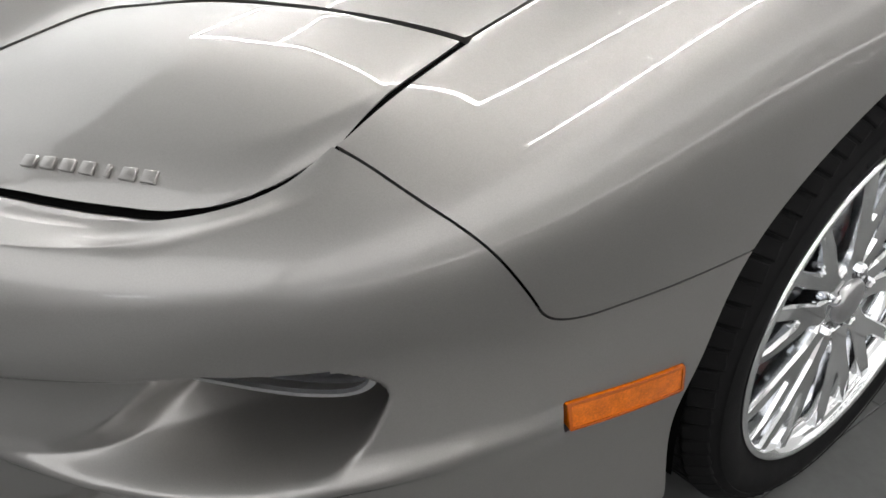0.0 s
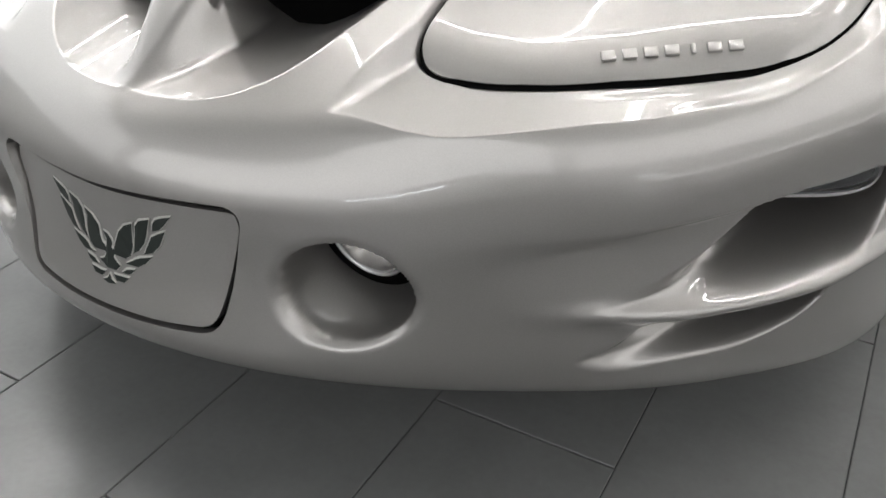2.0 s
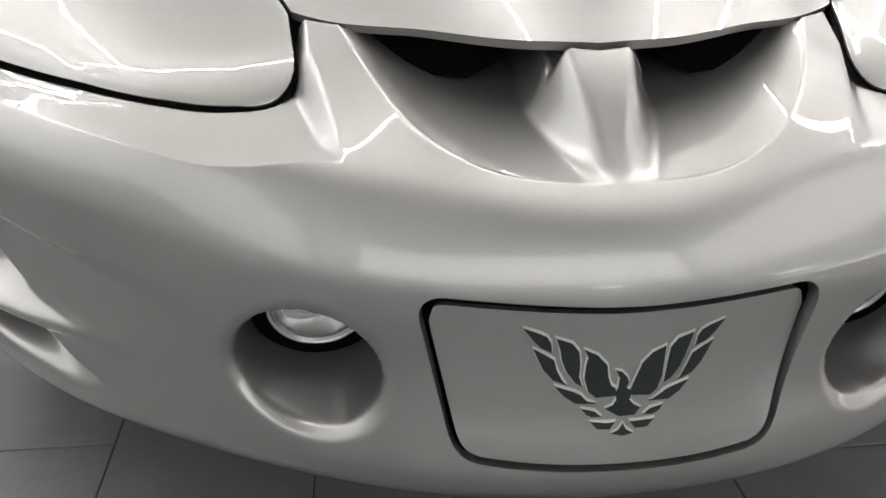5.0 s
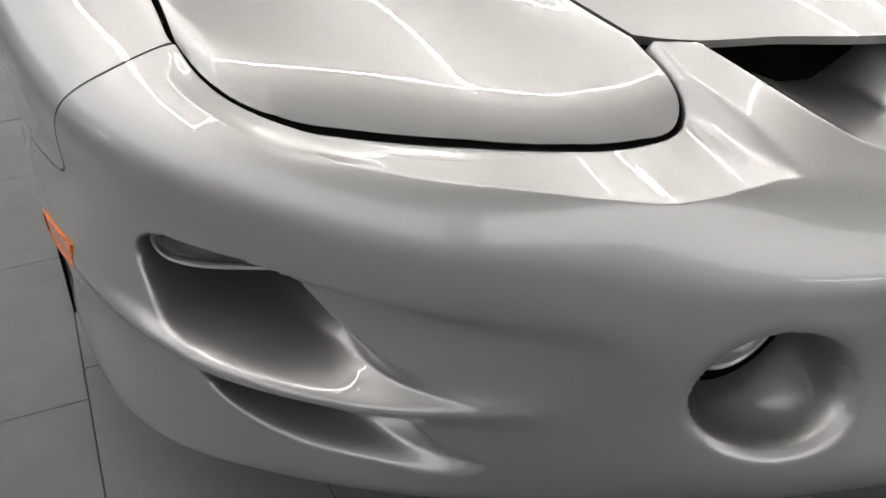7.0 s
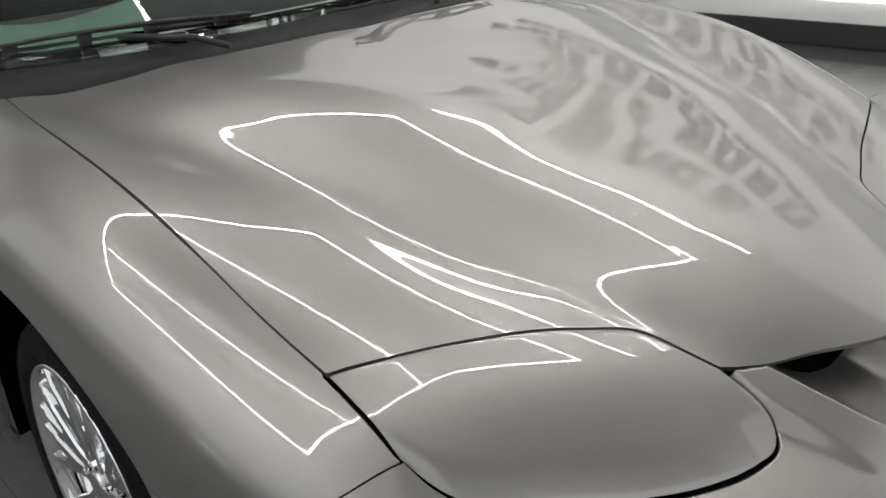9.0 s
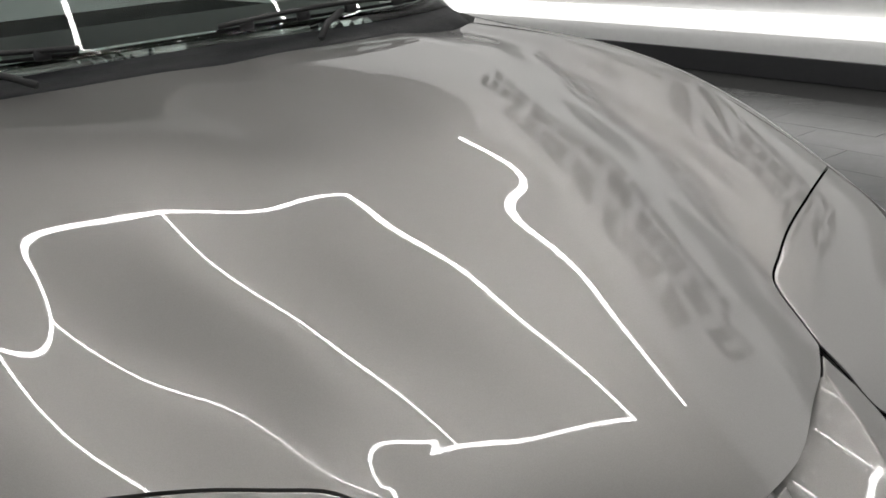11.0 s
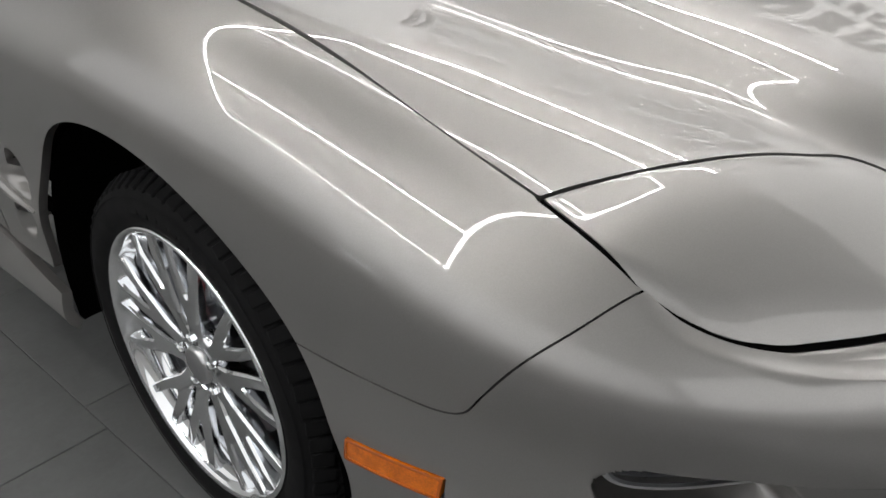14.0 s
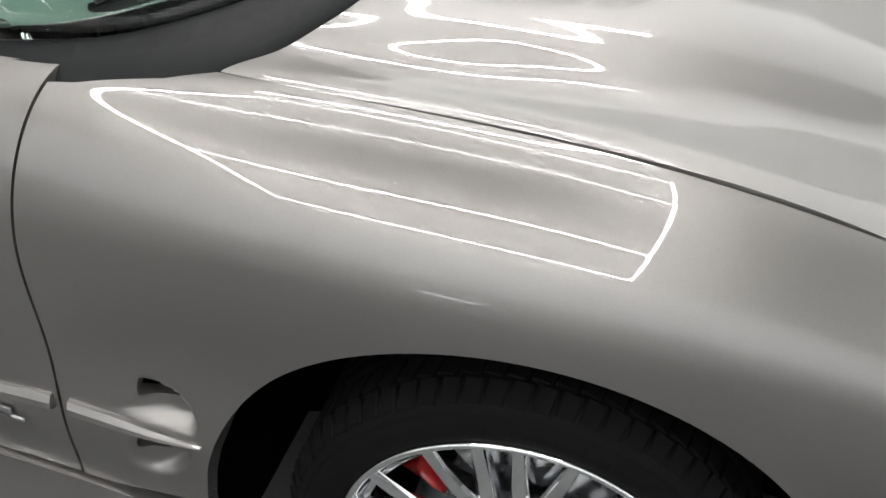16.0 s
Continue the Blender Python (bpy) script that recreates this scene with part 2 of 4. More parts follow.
GUIDES = ((0.00, GUIDE_00), (0.12, GUIDE_12), (0.22, GUIDE_22), (0.30, GUIDE_30), (0.36, GUIDE_36), (0.42, GUIDE_42), (0.49, GUIDE_49), (0.57, GUIDE_57), (0.66, GUIDE_66), (0.76, GUIDE_76), (0.82, GUIDE_82))


def skew(X, Y):
    # the ridges of the hood run together towards the nose
    X = np.abs(X)
    return X - np.clip((Y - .75) * .21, -.08, .10) * np.exp(-((X - .40) / .17) ** 2) * np.minimum(1, (X / .2) ** 2)


def top_height(X, Y):
    # height z of the upper skin over (x, y)
    Y = np.asarray(Y, float)
    X = skew(np.asarray(X, float), Y)
    xs = [g[0] for g in GUIDES]
    cols = [spline(Y, GUIDE_Y, g[1]) for g in GUIDES]
    full_x = np.array([-x for x in xs[:0:-1]] + xs)
    vals = np.stack(cols[:0:-1] + cols)
    M = natural(full_x, vals)
    i = np.clip(np.searchsorted(full_x, X) - 1, 0, len(full_x) - 2)
    h = full_x[i + 1] - full_x[i]
    a, b = (full_x[i + 1] - X) / h, (X - full_x[i]) / h
    g = np.indices(X.shape)
    at = lambda A, k: A[(k, *g)]
    return a * at(vals, i) + b * at(vals, i + 1) + ((a ** 3 - a) * at(M, i) + (b ** 3 - b) * at(M, i + 1)) * h * h / 6


# the skin round the nose and along the side: lines from the lower edge up to the hood's gap, each with a point at eleven stations
LINE_UNDER = ((0.00000, -0.01200, 0.22500), (0.20000, 0.02000, 0.22200), (0.40000, 0.12000, 0.20700), (0.57500, 0.26200, 0.17800), (0.70500, 0.41000, 0.15800), (0.80000, 0.55000, 0.15500), (0.85500, 0.73000, 0.16500), (0.87000, 1.14000, 0.18000), (0.87500, 1.55000, 0.23500), (0.87500, 2.00000, 0.23500), (0.87500, 2.60000, 0.23500))
LINE_LOWER = ((0.00000, -0.03000, 0.24500), (0.20000, 0.00300, 0.24000), (0.40000, 0.10600, 0.22200), (0.58500, 0.25000, 0.19200), (0.72500, 0.40000, 0.17000), (0.82500, 0.54000, 0.16700), (0.87500, 0.73000, 0.18000), (0.89500, 1.14000, 0.20000), (0.90500, 1.55000, 0.25500), (0.90500, 2.00000, 0.25500), (0.90500, 2.60000, 0.25500))
LINE_LOW = ((0.00000, -0.03000, 0.33500), (0.20000, 0.00500, 0.33300), (0.40000, 0.08800, 0.32800), (0.60000, 0.22200, 0.32000), (0.76500, 0.37500, 0.31500), (0.85200, 0.55000, 0.31500), (0.89000, 0.74000, 0.32500), (0.90800, 1.14000, 0.34000), (0.91200, 1.55000, 0.37000), (0.91500, 2.00000, 0.37000), (0.91500, 2.60000, 0.37000))
LINE_MIDDLE = ((0.00000, -0.02600, 0.41000), (0.20000, 0.00800, 0.40800), (0.41000, 0.08700, 0.40500), (0.62009, 0.22187, 0.40197), (0.79552, 0.38767, 0.39995), (0.86784, 0.56979, 0.40994), (0.90092, 0.75491, 0.42992), (0.91688, 1.14000, 0.45991), (0.91858, 1.54999, 0.48996), (0.92811, 2.00000, 0.48999), (0.92800, 2.60000, 0.49000))
LINE_CREST = ((0.00000, -0.02200, 0.46800), (0.20000, 0.01200, 0.47100), (0.42000, 0.09200, 0.47600), (0.62961, 0.21352, 0.48603), (0.79442, 0.39658, 0.49994), (0.86341, 0.57619, 0.52402), (0.89943, 0.77065, 0.55657), (0.91702, 1.13999, 0.60046), (0.91451, 1.55003, 0.62953), (0.92993, 2.00001, 0.63048), (0.93000, 2.60000, 0.63000))
LINE_ROLL = ((0.00000, 0.01000, 0.52300), (0.20000, 0.04700, 0.52800), (0.42000, 0.11000, 0.53500), (0.62351, 0.21977, 0.54946), (0.79676, 0.38666, 0.58975), (0.86971, 0.55838, 0.63897), (0.90457, 0.76551, 0.70618), (0.93253, 1.13955, 0.77598), (0.92144, 1.54971, 0.79882), (0.90889, 1.99992, 0.78686), (0.90500, 2.60000, 0.79000))
LINE_SHOULDER = ((0.00000, 0.05200, 0.55400), (0.24000, 0.09200, 0.56200), (0.41000, 0.12600, 0.56800), (0.61232, 0.24147, 0.58632), (0.75948, 0.39799, 0.64380), (0.81854, 0.55827, 0.70454), (0.86091, 0.76206, 0.77706), (0.88203, 1.14019, 0.86683), (0.87142, 1.55026, 0.90285), (0.85948, 2.00028, 0.94332), (0.85000, 2.60000, 0.92000))
STATIONS = (LINE_UNDER, LINE_LOWER, LINE_LOW, LINE_MIDDLE, LINE_CREST, LINE_ROLL, LINE_SHOULDER)
GAP = ((0, .165, .655), (.25, .215, .635), (.42, .205, .588), (.625, .312, .596), (.734, .437, .676), (.740, .560, .738), (.766, .76, .830), (.777, 1.14, .917), (.745, 1.55, .946), (.72, 2.0, .96), (.72, 2.6, .96))


def ring_net():
    lines = [np.array(l, float) for l in STATIONS] + [np.array(GAP, float)]
    lines[-1][4:9, 2] = top_height(lines[-1][4:9, 0], lines[-1][4:9, 1])
    inner = lines[-1].copy()
    inner[:, 0] *= .93
    inner[:4, 1] += (.15, .13, .05, .05)
    inner[4:6, 1] += (.03, .02)
    inner[:, 2] = top_height(inner[:, 0], np.clip(inner[:, 1], .1, 1.75))
    inner[2:4, 2] = .600, .610
    lines.append(inner)
    net = np.stack(lines, 1)                       # stations x lines x 3
    left = net[:0:-1] * [-1, 1, 1]
    return np.vstack([left, net])


NET = ring_net()
_mid = NET[:, 4]
US = np.r_[0, np.cumsum(np.linalg.norm(np.diff(_mid, axis=0), axis=1))]
US -= US[len(US) // 2]
VS = np.r_[0, np.cumsum(np.linalg.norm(np.diff(NET[8:14], axis=1), axis=2).mean(0))]


def ring(u, v):
    """Grid of points (len(u), len(v), 3) of the nose and side skin."""
    a = spline(u, US, NET)                          # len(u) x lines x 3
    return np.swapaxes(spline(v, VS, np.swapaxes(a, 0, 1)), 0, 1)


# ---------------------------------------------------------------- panels cut from the surfaces
def cut_panel(name, P, keeps, depth=.014, lift=0.0):
    """Mesh of the part of a grid of points P (n, m, 3) where every field in keeps is positive. Its edges turn inwards by depth."""
    n, m = P.shape[:2]
    V = P.reshape(-1, 3)
    G = [k.reshape(-1) for k in keeps]
    idx = np.arange(n * m).reshape(n, m)
    quads = np.stack([idx[:-1, :-1], idx[1:, :-1], idx[1:, 1:], idx[:-1, 1:]], -1).reshape(-1, 4)
    ok = np.ones(len(V), bool)
    for g in G:
        ok &= g > 0
    full = ok[quads].all(1)
    anyneg = np.zeros(len(quads), bool)
    for g in G:
        anyneg |= (g[quads] <= 0).all(1)
    mixed = quads[~full & ~anyneg]
    verts = [tuple(v) for v in V]
    faces = [tuple(q) for q in quads[full]]
    fresh = {}

    def vert(p):
        key = (round(p[0], 6), round(p[1], 6), round(p[2], 6))
        if key not in fresh:
            fresh[key] = len(verts)
            verts.append(tuple(p))
        return fresh[key]

    for q in mixed:
        poly = [(V[i], [g[i] for g in G], int(i)) for i in q]
        for k in range(len(G)):
            out = []
            for a, b in zip(poly, poly[1:] + poly[:1]):
                if a[1][k] > 0:
                    out.append(a)
                if (a[1][k] > 0) != (b[1][k] > 0):
                    t = a[1][k] / (a[1][k] - b[1][k])
                    if a[2] > b[2] >= 0:
                        t, (a_, b_) = 1 - t, (b, a)
                    else:
                        a_, b_ = a, b
                    out.append((a_[0] + t * (b_[0] - a_[0]), [x + t * (y - x) for x, y in zip(a_[1], b_[1])], -1))
            poly = out
            if len(poly) < 3:
                break
        if len(poly) >= 3:
            ids = [i if i >= 0 else vert(p) for p, _, i in poly]
            ids = [i for k, i in enumerate(ids) if i != ids[k - 1]]
            if len(ids) >= 3:
                faces.append(tuple(ids))
    W = np.array(verts)
    N = np.zeros_like(W)
    edges = {}
    for f in faces:
        for a, b in zip(f, f[1:] + f[:1]):
            edges[(a, b)] = 1
    big = np.array([f for f in faces if len(f) == 4])
    c = np.cross(W[big[:, 2]] - W[big[:, 0]], W[big[:, 3]] - W[big[:, 1]])
    for k in range(4):
        np.add.at(N, big[:, k], c)
    for f in faces:
        if len(f) != 4:
            nn = np.cross(W[f[1]] - W[f[0]], W[f[2]] - W[f[0]])
            for i in f:
                N[i] += nn
    N /= np.maximum(np.linalg.norm(N, axis=1), 1e-12)[:, None]
    rim = [(a, b) for a, b in edges if (b, a) not in edges]
    extra, seen = [], {}

    def low(i, d):
        if (i, d) not in seen:
            seen[(i, d)] = len(W) + len(extra)
            extra.append(W[i] - N[i] * d)
        return seen[(i, d)]

    if depth:
        for a, b in rim:
            faces.append((low(b, 0), low(a, 0), low(a, depth), low(b, depth)))
        W = np.vstack([W, np.array(extra)]) if extra else W
    used = np.zeros(len(W), bool)
    for f in faces:
        used[list(f)] = True
    new_id = np.cumsum(used) - 1
    return raw(name, W[used], [tuple(int(new_id[i]) for i in f) for f in faces])


# ---------------------------------------------------------------- outlines of the car's panels (half, at x >= 0)
HOOD_HALF = np.vstack([
    smooth_line(((0, .152), (.07, .165), (.13, .19), (.19, .221), (.25, .250), (.304, .287))),
    smooth_line(((.304, .287), (.327, .342), (.357, .394), (.40, .4175), (.45, .441), (.51, .4645), (.57, .485), (.625, .505), (.68, .5255), (.7455, .553)))[1:],
    smooth_line(((.7455, .553), (.757, .65), (.763, .76), (.7665, .88), (.767, 1.03), (.766, 1.18), (.760, 1.35), (.744, 1.545)))[1:],
    smooth_line(((.744, 1.545), (.69, 1.521), (.6, 1.487), (.43, 1.432), (.2, 1.393), (0, 1.382)))[1:],
])
HOOD = mirror_poly(HOOD_HALF)
LAMP_DOOR = np.vstack([
    smooth_line(((.738, .437), (.714, .375), (.672, .330), (.619, .298), (.516, .240), (.427, .203), (.356, .189), (.318, .191), (.300, .208), (.299, .245), (.304, .287))),
    smooth_line(((.304, .287), (.327, .342), (.357, .394), (.40, .4175), (.45, .441), (.51, .4645), (.57, .485), (.625, .505), (.68, .5255), (.7455, .553)))[1:-1],
    [(.7455, .553)],
])
FENDER_SIDE = np.vstack([
    smooth_line(((.42, .685), (.436, .675), (.456, .657), (.482, .634), (.524, .584), (.55, .549), (.566, .530), (.590, .5215), (.637, .522), (.701, .527), (.798, .536), (.90, .545))),
    [(1.14, .56), (1.45, .327), (1.51, .337), (1.768, .380)],
    smooth_line(((1.768, .380), (1.765, .42), (1.751, .56), (1.744, .68), (1.744, .77), (1.733, .873), (1.70, .99)))[1:],
    [(1.70, 1.3), (.35, 1.3)],
])
PLATE_HALF = np.vstack([smooth_line(((0, .4545), (.06, .4560), (.115, .4575), (.160, .4585)), 4), smooth_line(((.160, .4585), (.1765, .4570), (.1860, .4495), (.1880, .4385), (.1855, .4250)), 4)[1:], smooth_line(((.1855, .4250), (.1770, .3850), (.1640, .3250)), 3)[1:], smooth_line(((.1640, .3250), (.1585, .3080), (.1490, .2960), (.1330, .2900)), 4)[1:], smooth_line(((.1330, .2900), (.09, .2872), (0, .286)), 4)[1:]])
PLATE = mirror_poly(PLATE_HALF[1:-1])
MARKER = np.array(((.590, .429), (.736, .427), (.748, .384), (.598, .390)))
NOSTRIL = np.vstack([smooth_line(((.262, .42), (.255, .30), (.250, .245), (.226, .182), (.198, .130), (.156, .086), (.10, .057), (.045, .046), (.027, .049), (.0205, .060), (.025, .085), (.032, .115), (.039, .15), (.043, .20), (.045, .30), (.045, .42)), 6)])
DOOR_FRONT = ((.30, .356, .427, .516, .619, .672, .712, .74), (.197, .189, .203, .240, .298, .330, .375, .44))
NOSTRIL_EDGE = smooth_line(((0, .044), (.045, .046), (.10, .057), (.156, .086), (.198, .130), (.226, .182), (.250, .245), (.262, .32)), 6)
UPPER_DUCT = np.vstack([smooth_line(((.690, .484), (.734, .496), (.764, .500), (.792, .501), (.806, .489), (.810, .45), (.805, .415), (.797, .399), (.773, .383), (.74, .371), (.70, .359), (.64, .349), (.57, .346), (.53, .345))), smooth_line(((.53, .345), (.56, .359), (.61, .388), (.655, .434), (.690, .484)))[1:-1]])
LOWER_DUCT = smooth_line(((.776, .352), (.77, .33), (.760, .312), (.735, .288), (.69, .264), (.62, .251), (.545, .252), (.535, .262), (.56, .282), (.585, .300), (.605, .322), (.64, .333), (.70, .345), (.75, .352), (.776, .352)))
TURN_LENS = smooth_line(((.70, .4865), (.745, .4965), (.785, .5015), (.802, .497), (.807, .482), (.801, .469), (.785, .4665), (.75, .474), (.70, .4865)))
VENT_UPPER = smooth_line(((1.626, .600), (1.600, .593), (1.577, .579), (1.566, .561), (1.561, .538), (1.565, .517), (1.592, .5165), (1.632, .523), (1.686, .538), (1.657, .556), (1.627, .574), (1.626, .600)))
VENT_LOWER = smooth_line(((1.647, .489), (1.62, .484), (1.590, .480), (1.582, .476), (1.585, .456), (1.605, .432), (1.645, .418), (1.677, .431), (1.672, .456), (1.650, .474), (1.647, .489)))
VENT_SLITS = (
    ((1.628, .599), (1.600, .5915), (1.579, .578), (1.568, .562), (1.590, .555), (1.612, .555), (1.632, .560), (1.634, .58), (1.628, .599)),
    ((1.652, .489), (1.656, .472), (1.636, .460), (1.612, .459), (1.588, .476), (1.62, .4845), (1.652, .489)),
)
COWL_HALF = np.array(((-.3, 1.382), (0, 1.382), (.2, 1.393), (.43, 1.432), (.6, 1.487), (.69, 1.521), (.744, 1.545), (.785, 1.590), (.822, 1.68), (.838, 1.76), (.845, 2.3), (-.3, 2.3)))
ARCH = (1.164, 0.333, 0.411)


def door_height(x, y):
    """Height of a closed lamp door, which curls down at its front edge."""
    ahead = y - np.interp(np.abs(x), *DOOR_FRONT)
    d = sdist(np.abs(x), y, LAMP_DOOR)
    outer = .004 * sstep(np.abs(x), .56, .70) * (1 - sstep(y, .46, .54))
    return top_height(x, y) + outer - .013 * np.clip(1 - ahead / .055, 0, 1) ** 2 - .0012 * np.clip(1 + (d + .002) / .007, 0, 1) ** 2


def shape_nose(P):
    """Openings, recesses and lips pressed into the plain nose surface."""
    Q = P.copy()
    x, y, z = np.abs(P[..., 0]), P[..., 1], P[..., 2]
    s = np.sign(P[..., 0])
    front = (y < .62)
    # shelf in front of the lamp door: it runs down from the door's front edge and meets the nose in a crease
    top = (z > .5) & (y < .6)
    across = np.linspace(.25, .74, 50)
    hinge_y = np.interp(across, DOOR_FRONT[0], DOOR_FRONT[1]) - .002
    hinge_z = door_height(np.clip(across, .302, .73), hinge_y + .003) - .005
    hinge_z = np.convolve(np.pad(hinge_z, 3, "edge"), np.ones(7) / 7, "valid")
    y1, z1 = np.interp(x, across, hinge_y), np.interp(x, across, hinge_z)
    shelf = z1 + .29 * (y - y1)
    pillar = np.interp(y, (.08, .098, .133, .18, .224, .30), (.250, .252, .262, .275, .288, .292))
    w = sstep(x - pillar, -.004, .020) * (1 - sstep(x, .62, .70)) * sstep(y - y1, -.14, -.12) * top
    Q[..., 2] += w * (np.minimum(shelf - z, 0) + sstep(y - y1, -.035, -.008) * np.maximum(shelf - z, 0))
    z = np.where(top, Q[..., 2], z)
    # air intakes below the hood's front edge
    d = sdist(x, y, NOSTRIL)
    inlet = sstep(-d, -.003, .006) * (z > .5)
    # one wide dish whose floor meets the nose in a crease, parted by a soft beak
    across = np.arange(0, .2601, .005)
    edge_y = np.interp(across, NOSTRIL_EDGE[:, 0], NOSTRIL_EDGE[:, 1])
    edge_z = np.array([z[top][np.argmin((x[top] - a) ** 2 + (y[top] - b) ** 2)] for a, b in zip(across, edge_y)])
    edge_z = spline(across, across[::6], np.convolve(np.pad(edge_z, 3, "edge"), np.ones(7) / 7, "valid")[::6])
    xc = np.clip(x, 0, .26)
    run = y - np.interp(xc, across, edge_y)
    floor_z = np.interp(xc, across, edge_z) + .22 * run - .0015
    beak = np.interp(y, (.04, .08, .13, .17, .30), (.004, .013, .029, .039, .042))
    w = sstep(x, beak - .006, beak + .030) * (x < .285) * top * sstep(run, -.002, .003)
    Q[..., 2] += w * np.minimum(floor_z - z, 0) * sstep(.275 - x, 0, .012)
    # the skin dives below the hood and the lamp doors
    under = np.minimum(sdist(x, y, HOOD_HALF_CLOSED), sdist(x, y, LAMP_DOOR))
    Q[..., 2] -= .03 * sstep(-under, -.003, .006) * (z > .5) * (1 - inlet)
    # round fog-lamp wells
    r = np.hypot((x - .297) / .0735, (z - .364) / .0675)
    w = (1 - np.clip(r, 0, 1) ** 5) * front
    Q[..., 1] += .135 * w + .011 * sstep(1.26 - r, 0, .30) ** 2 * np.interp(z, (.33, .40), (1, .25)) * front
    Q[..., 0] -= s * .02 * w
    Q[..., 2] += .010 * w
    # turn-lamp duct: deep at its outer end
    d = sdist(x, z, UPPER_DUCT)
    w = sstep(-d, -.002, np.interp(z, (.38, .43, .47, .49), (.034, .024, .010, .006))) * front
    deep = .008 + .19 * sstep(x, .58, .755) * (.25 + .75 * sstep(z, .36, .45))
    Q[..., 1] += w * deep * .95
    Q[..., 0] -= s * w * deep * .55
    # hollow below the brow, inboard of the duct
    brow = np.interp(x, (.40, .57, .70, .79), (.438, .459, .488, .503))
    w = sstep(brow - z, -.001, np.interp(x, (.42, .60, .70), (.040, .016, .006))) * (1 - sstep(brow - z, .02, .105)) * sstep(x, .40, .58) * (1 - sstep(x, .70, .76)) * front
    Q[..., 1] += .015 * w
    # lower duct
    d = sdist(x, z, LOWER_DUCT)
    w = sstep(-d, -.003, np.interp(z, (.26, .30, .33), (.024, .018, .009))) * front
    deep = .010 + .14 * sstep(x, .54, .70) * (.25 + .75 * sstep(z, .265, .33))
    Q[..., 1] += w * deep
    Q[..., 0] -= s * w * deep * .5
    # lip between the ducts, running on as a crease round the corner
    mid = np.interp(x, (.45, .56, .64, .70, .74, .773, .80, .85, .88), (.338, .340, .342, .352, .361, .369, .385, .398, .404))
    lip = np.exp(-((z - mid) / .016) ** 2) * sstep(x, .46, .62) * (1 - .65 * sstep(x, .80, .875)) * (y < .6)
    Q[..., 1] -= .016 * lip
    Q[..., 0] += s * .008 * lip
    # beside the outer edge of a lamp door the skin stays below the door
    x, y, z = np.abs(Q[..., 0]), Q[..., 1], Q[..., 2]
    d = sdist(x, y, LAMP_DOOR)
    limit = door_height(np.clip(x, .25, .80), np.clip(y, .12, 1.7)) - .0005 + .25 * np.clip(d, 0, .05)
    w = (z > .52) * sstep(x, .56, .64) * (1 - sstep(y, .375, .435)) * (d > -.012) * (1 - sstep(d, .010, .046))
    Q[..., 2] += w * np.minimum(limit - z, 0)
    return Q


HOOD_HALF_CLOSED = np.vstack([HOOD_HALF, [(-.5, 1.38), (-.5, .148)]])

# ---------------------------------------------------------------- the car
car = tagged(new("car"), "pewter metallic sports coupe with chrome wheels, parked on grey tiles", "car")

# nose
u = np.linspace(-1.36, 1.36, 860)
v = np.linspace(VS[0], VS[-1], 330)
P0 = ring(u, v)
ax = np.abs(P0[..., 0])
P1 = shape_nose(P0)
fend = sdist(P0[..., 1], P0[..., 2], FENDER_SIDE)
fend = np.where(ax > .6, fend, 1.0)
arch = np.hypot(P0[..., 1] - ARCH[0], P0[..., 2] - ARCH[1]) - ARCH[2]
plate = sdist(P0[..., 0], P0[..., 2], PLATE)
plate = np.where(P0[..., 1] < .2, plate, 1.0)
mark = np.where(ax > .8, sdist(P0[..., 1], P0[..., 2], MARKER), 1.0)
tail = .9 - P0[..., 1]
part("bumper_cover", cut_panel("bumper_cover", P1, [fend - .0012, arch, plate - .0016, mark, tail], .014), PAINT, car, "smooth pewter bumper cover with round wells and side ducts")
P2 = P0.copy()
P2[..., 1] += .001 + .012 * sstep(P0[..., 2], .29, .455)
inner = cut_panel("licence_plate_filler", P2, [-(plate + .0062 + .0055 * sstep(P0[..., 2], .425, .445))], .016)
# black band round the filler, in place of the shadow in its gap
part("filler_gap_shade", cut_panel("filler_gap_shade", P0 + np.array((0, .022, 0)), [.012 - plate, plate + .026], 0), CAVITY, car)
filler = part("licence_plate_filler", inner, PAINT, car, "blank pewter panel with a dark winged emblem")
for s in (1, -1):
    side = np.where(P0[..., 0] * s > 0, 1.0, -1.0)
    part("side_marker_lamp", cut_panel("side_marker_lamp", P0 + np.array((s * .002, 0, 0)), [-(mark + .0015), side * .01], .01), AMBER, car, "amber side marker lamp")
    rim_d = mark + .0015
    part("marker_rim", cut_panel("marker_rim", P0 + np.array((s * .0035, 0, 0)), [-rim_d, rim_d + .0035, side * .01], .006), AMBER_DARK, car)
    part("turn_lamp_lens", cut_panel("turn_lamp_lens", P0 + np.array((-s * .013, .014, -.001)), [-sdist(ax, P0[..., 2], TURN_LENS), side * .01, .6 - P0[..., 1]], .012), LENS, car, "clear turn lamp lens")
    part("turn_lamp_rim", cut_panel("turn_lamp_rim", P0 + np.array((-s * .011, .011, -.001)), [-sdist(ax, P0[..., 2], TURN_LENS), sdist(ax, P0[..., 2], TURN_LENS) + .0035, side * .01, .6 - P0[..., 1]], .008), SILVER, car)
    part("turn_lamp_reflector", cut_panel("turn_lamp_reflector", P0 + np.array((-s * .028, .036, -.001)), [-sdist(ax, P0[..., 2], TURN_LENS), side * .01, .6 - P0[..., 1]], .004), LAMP_DARK, car)

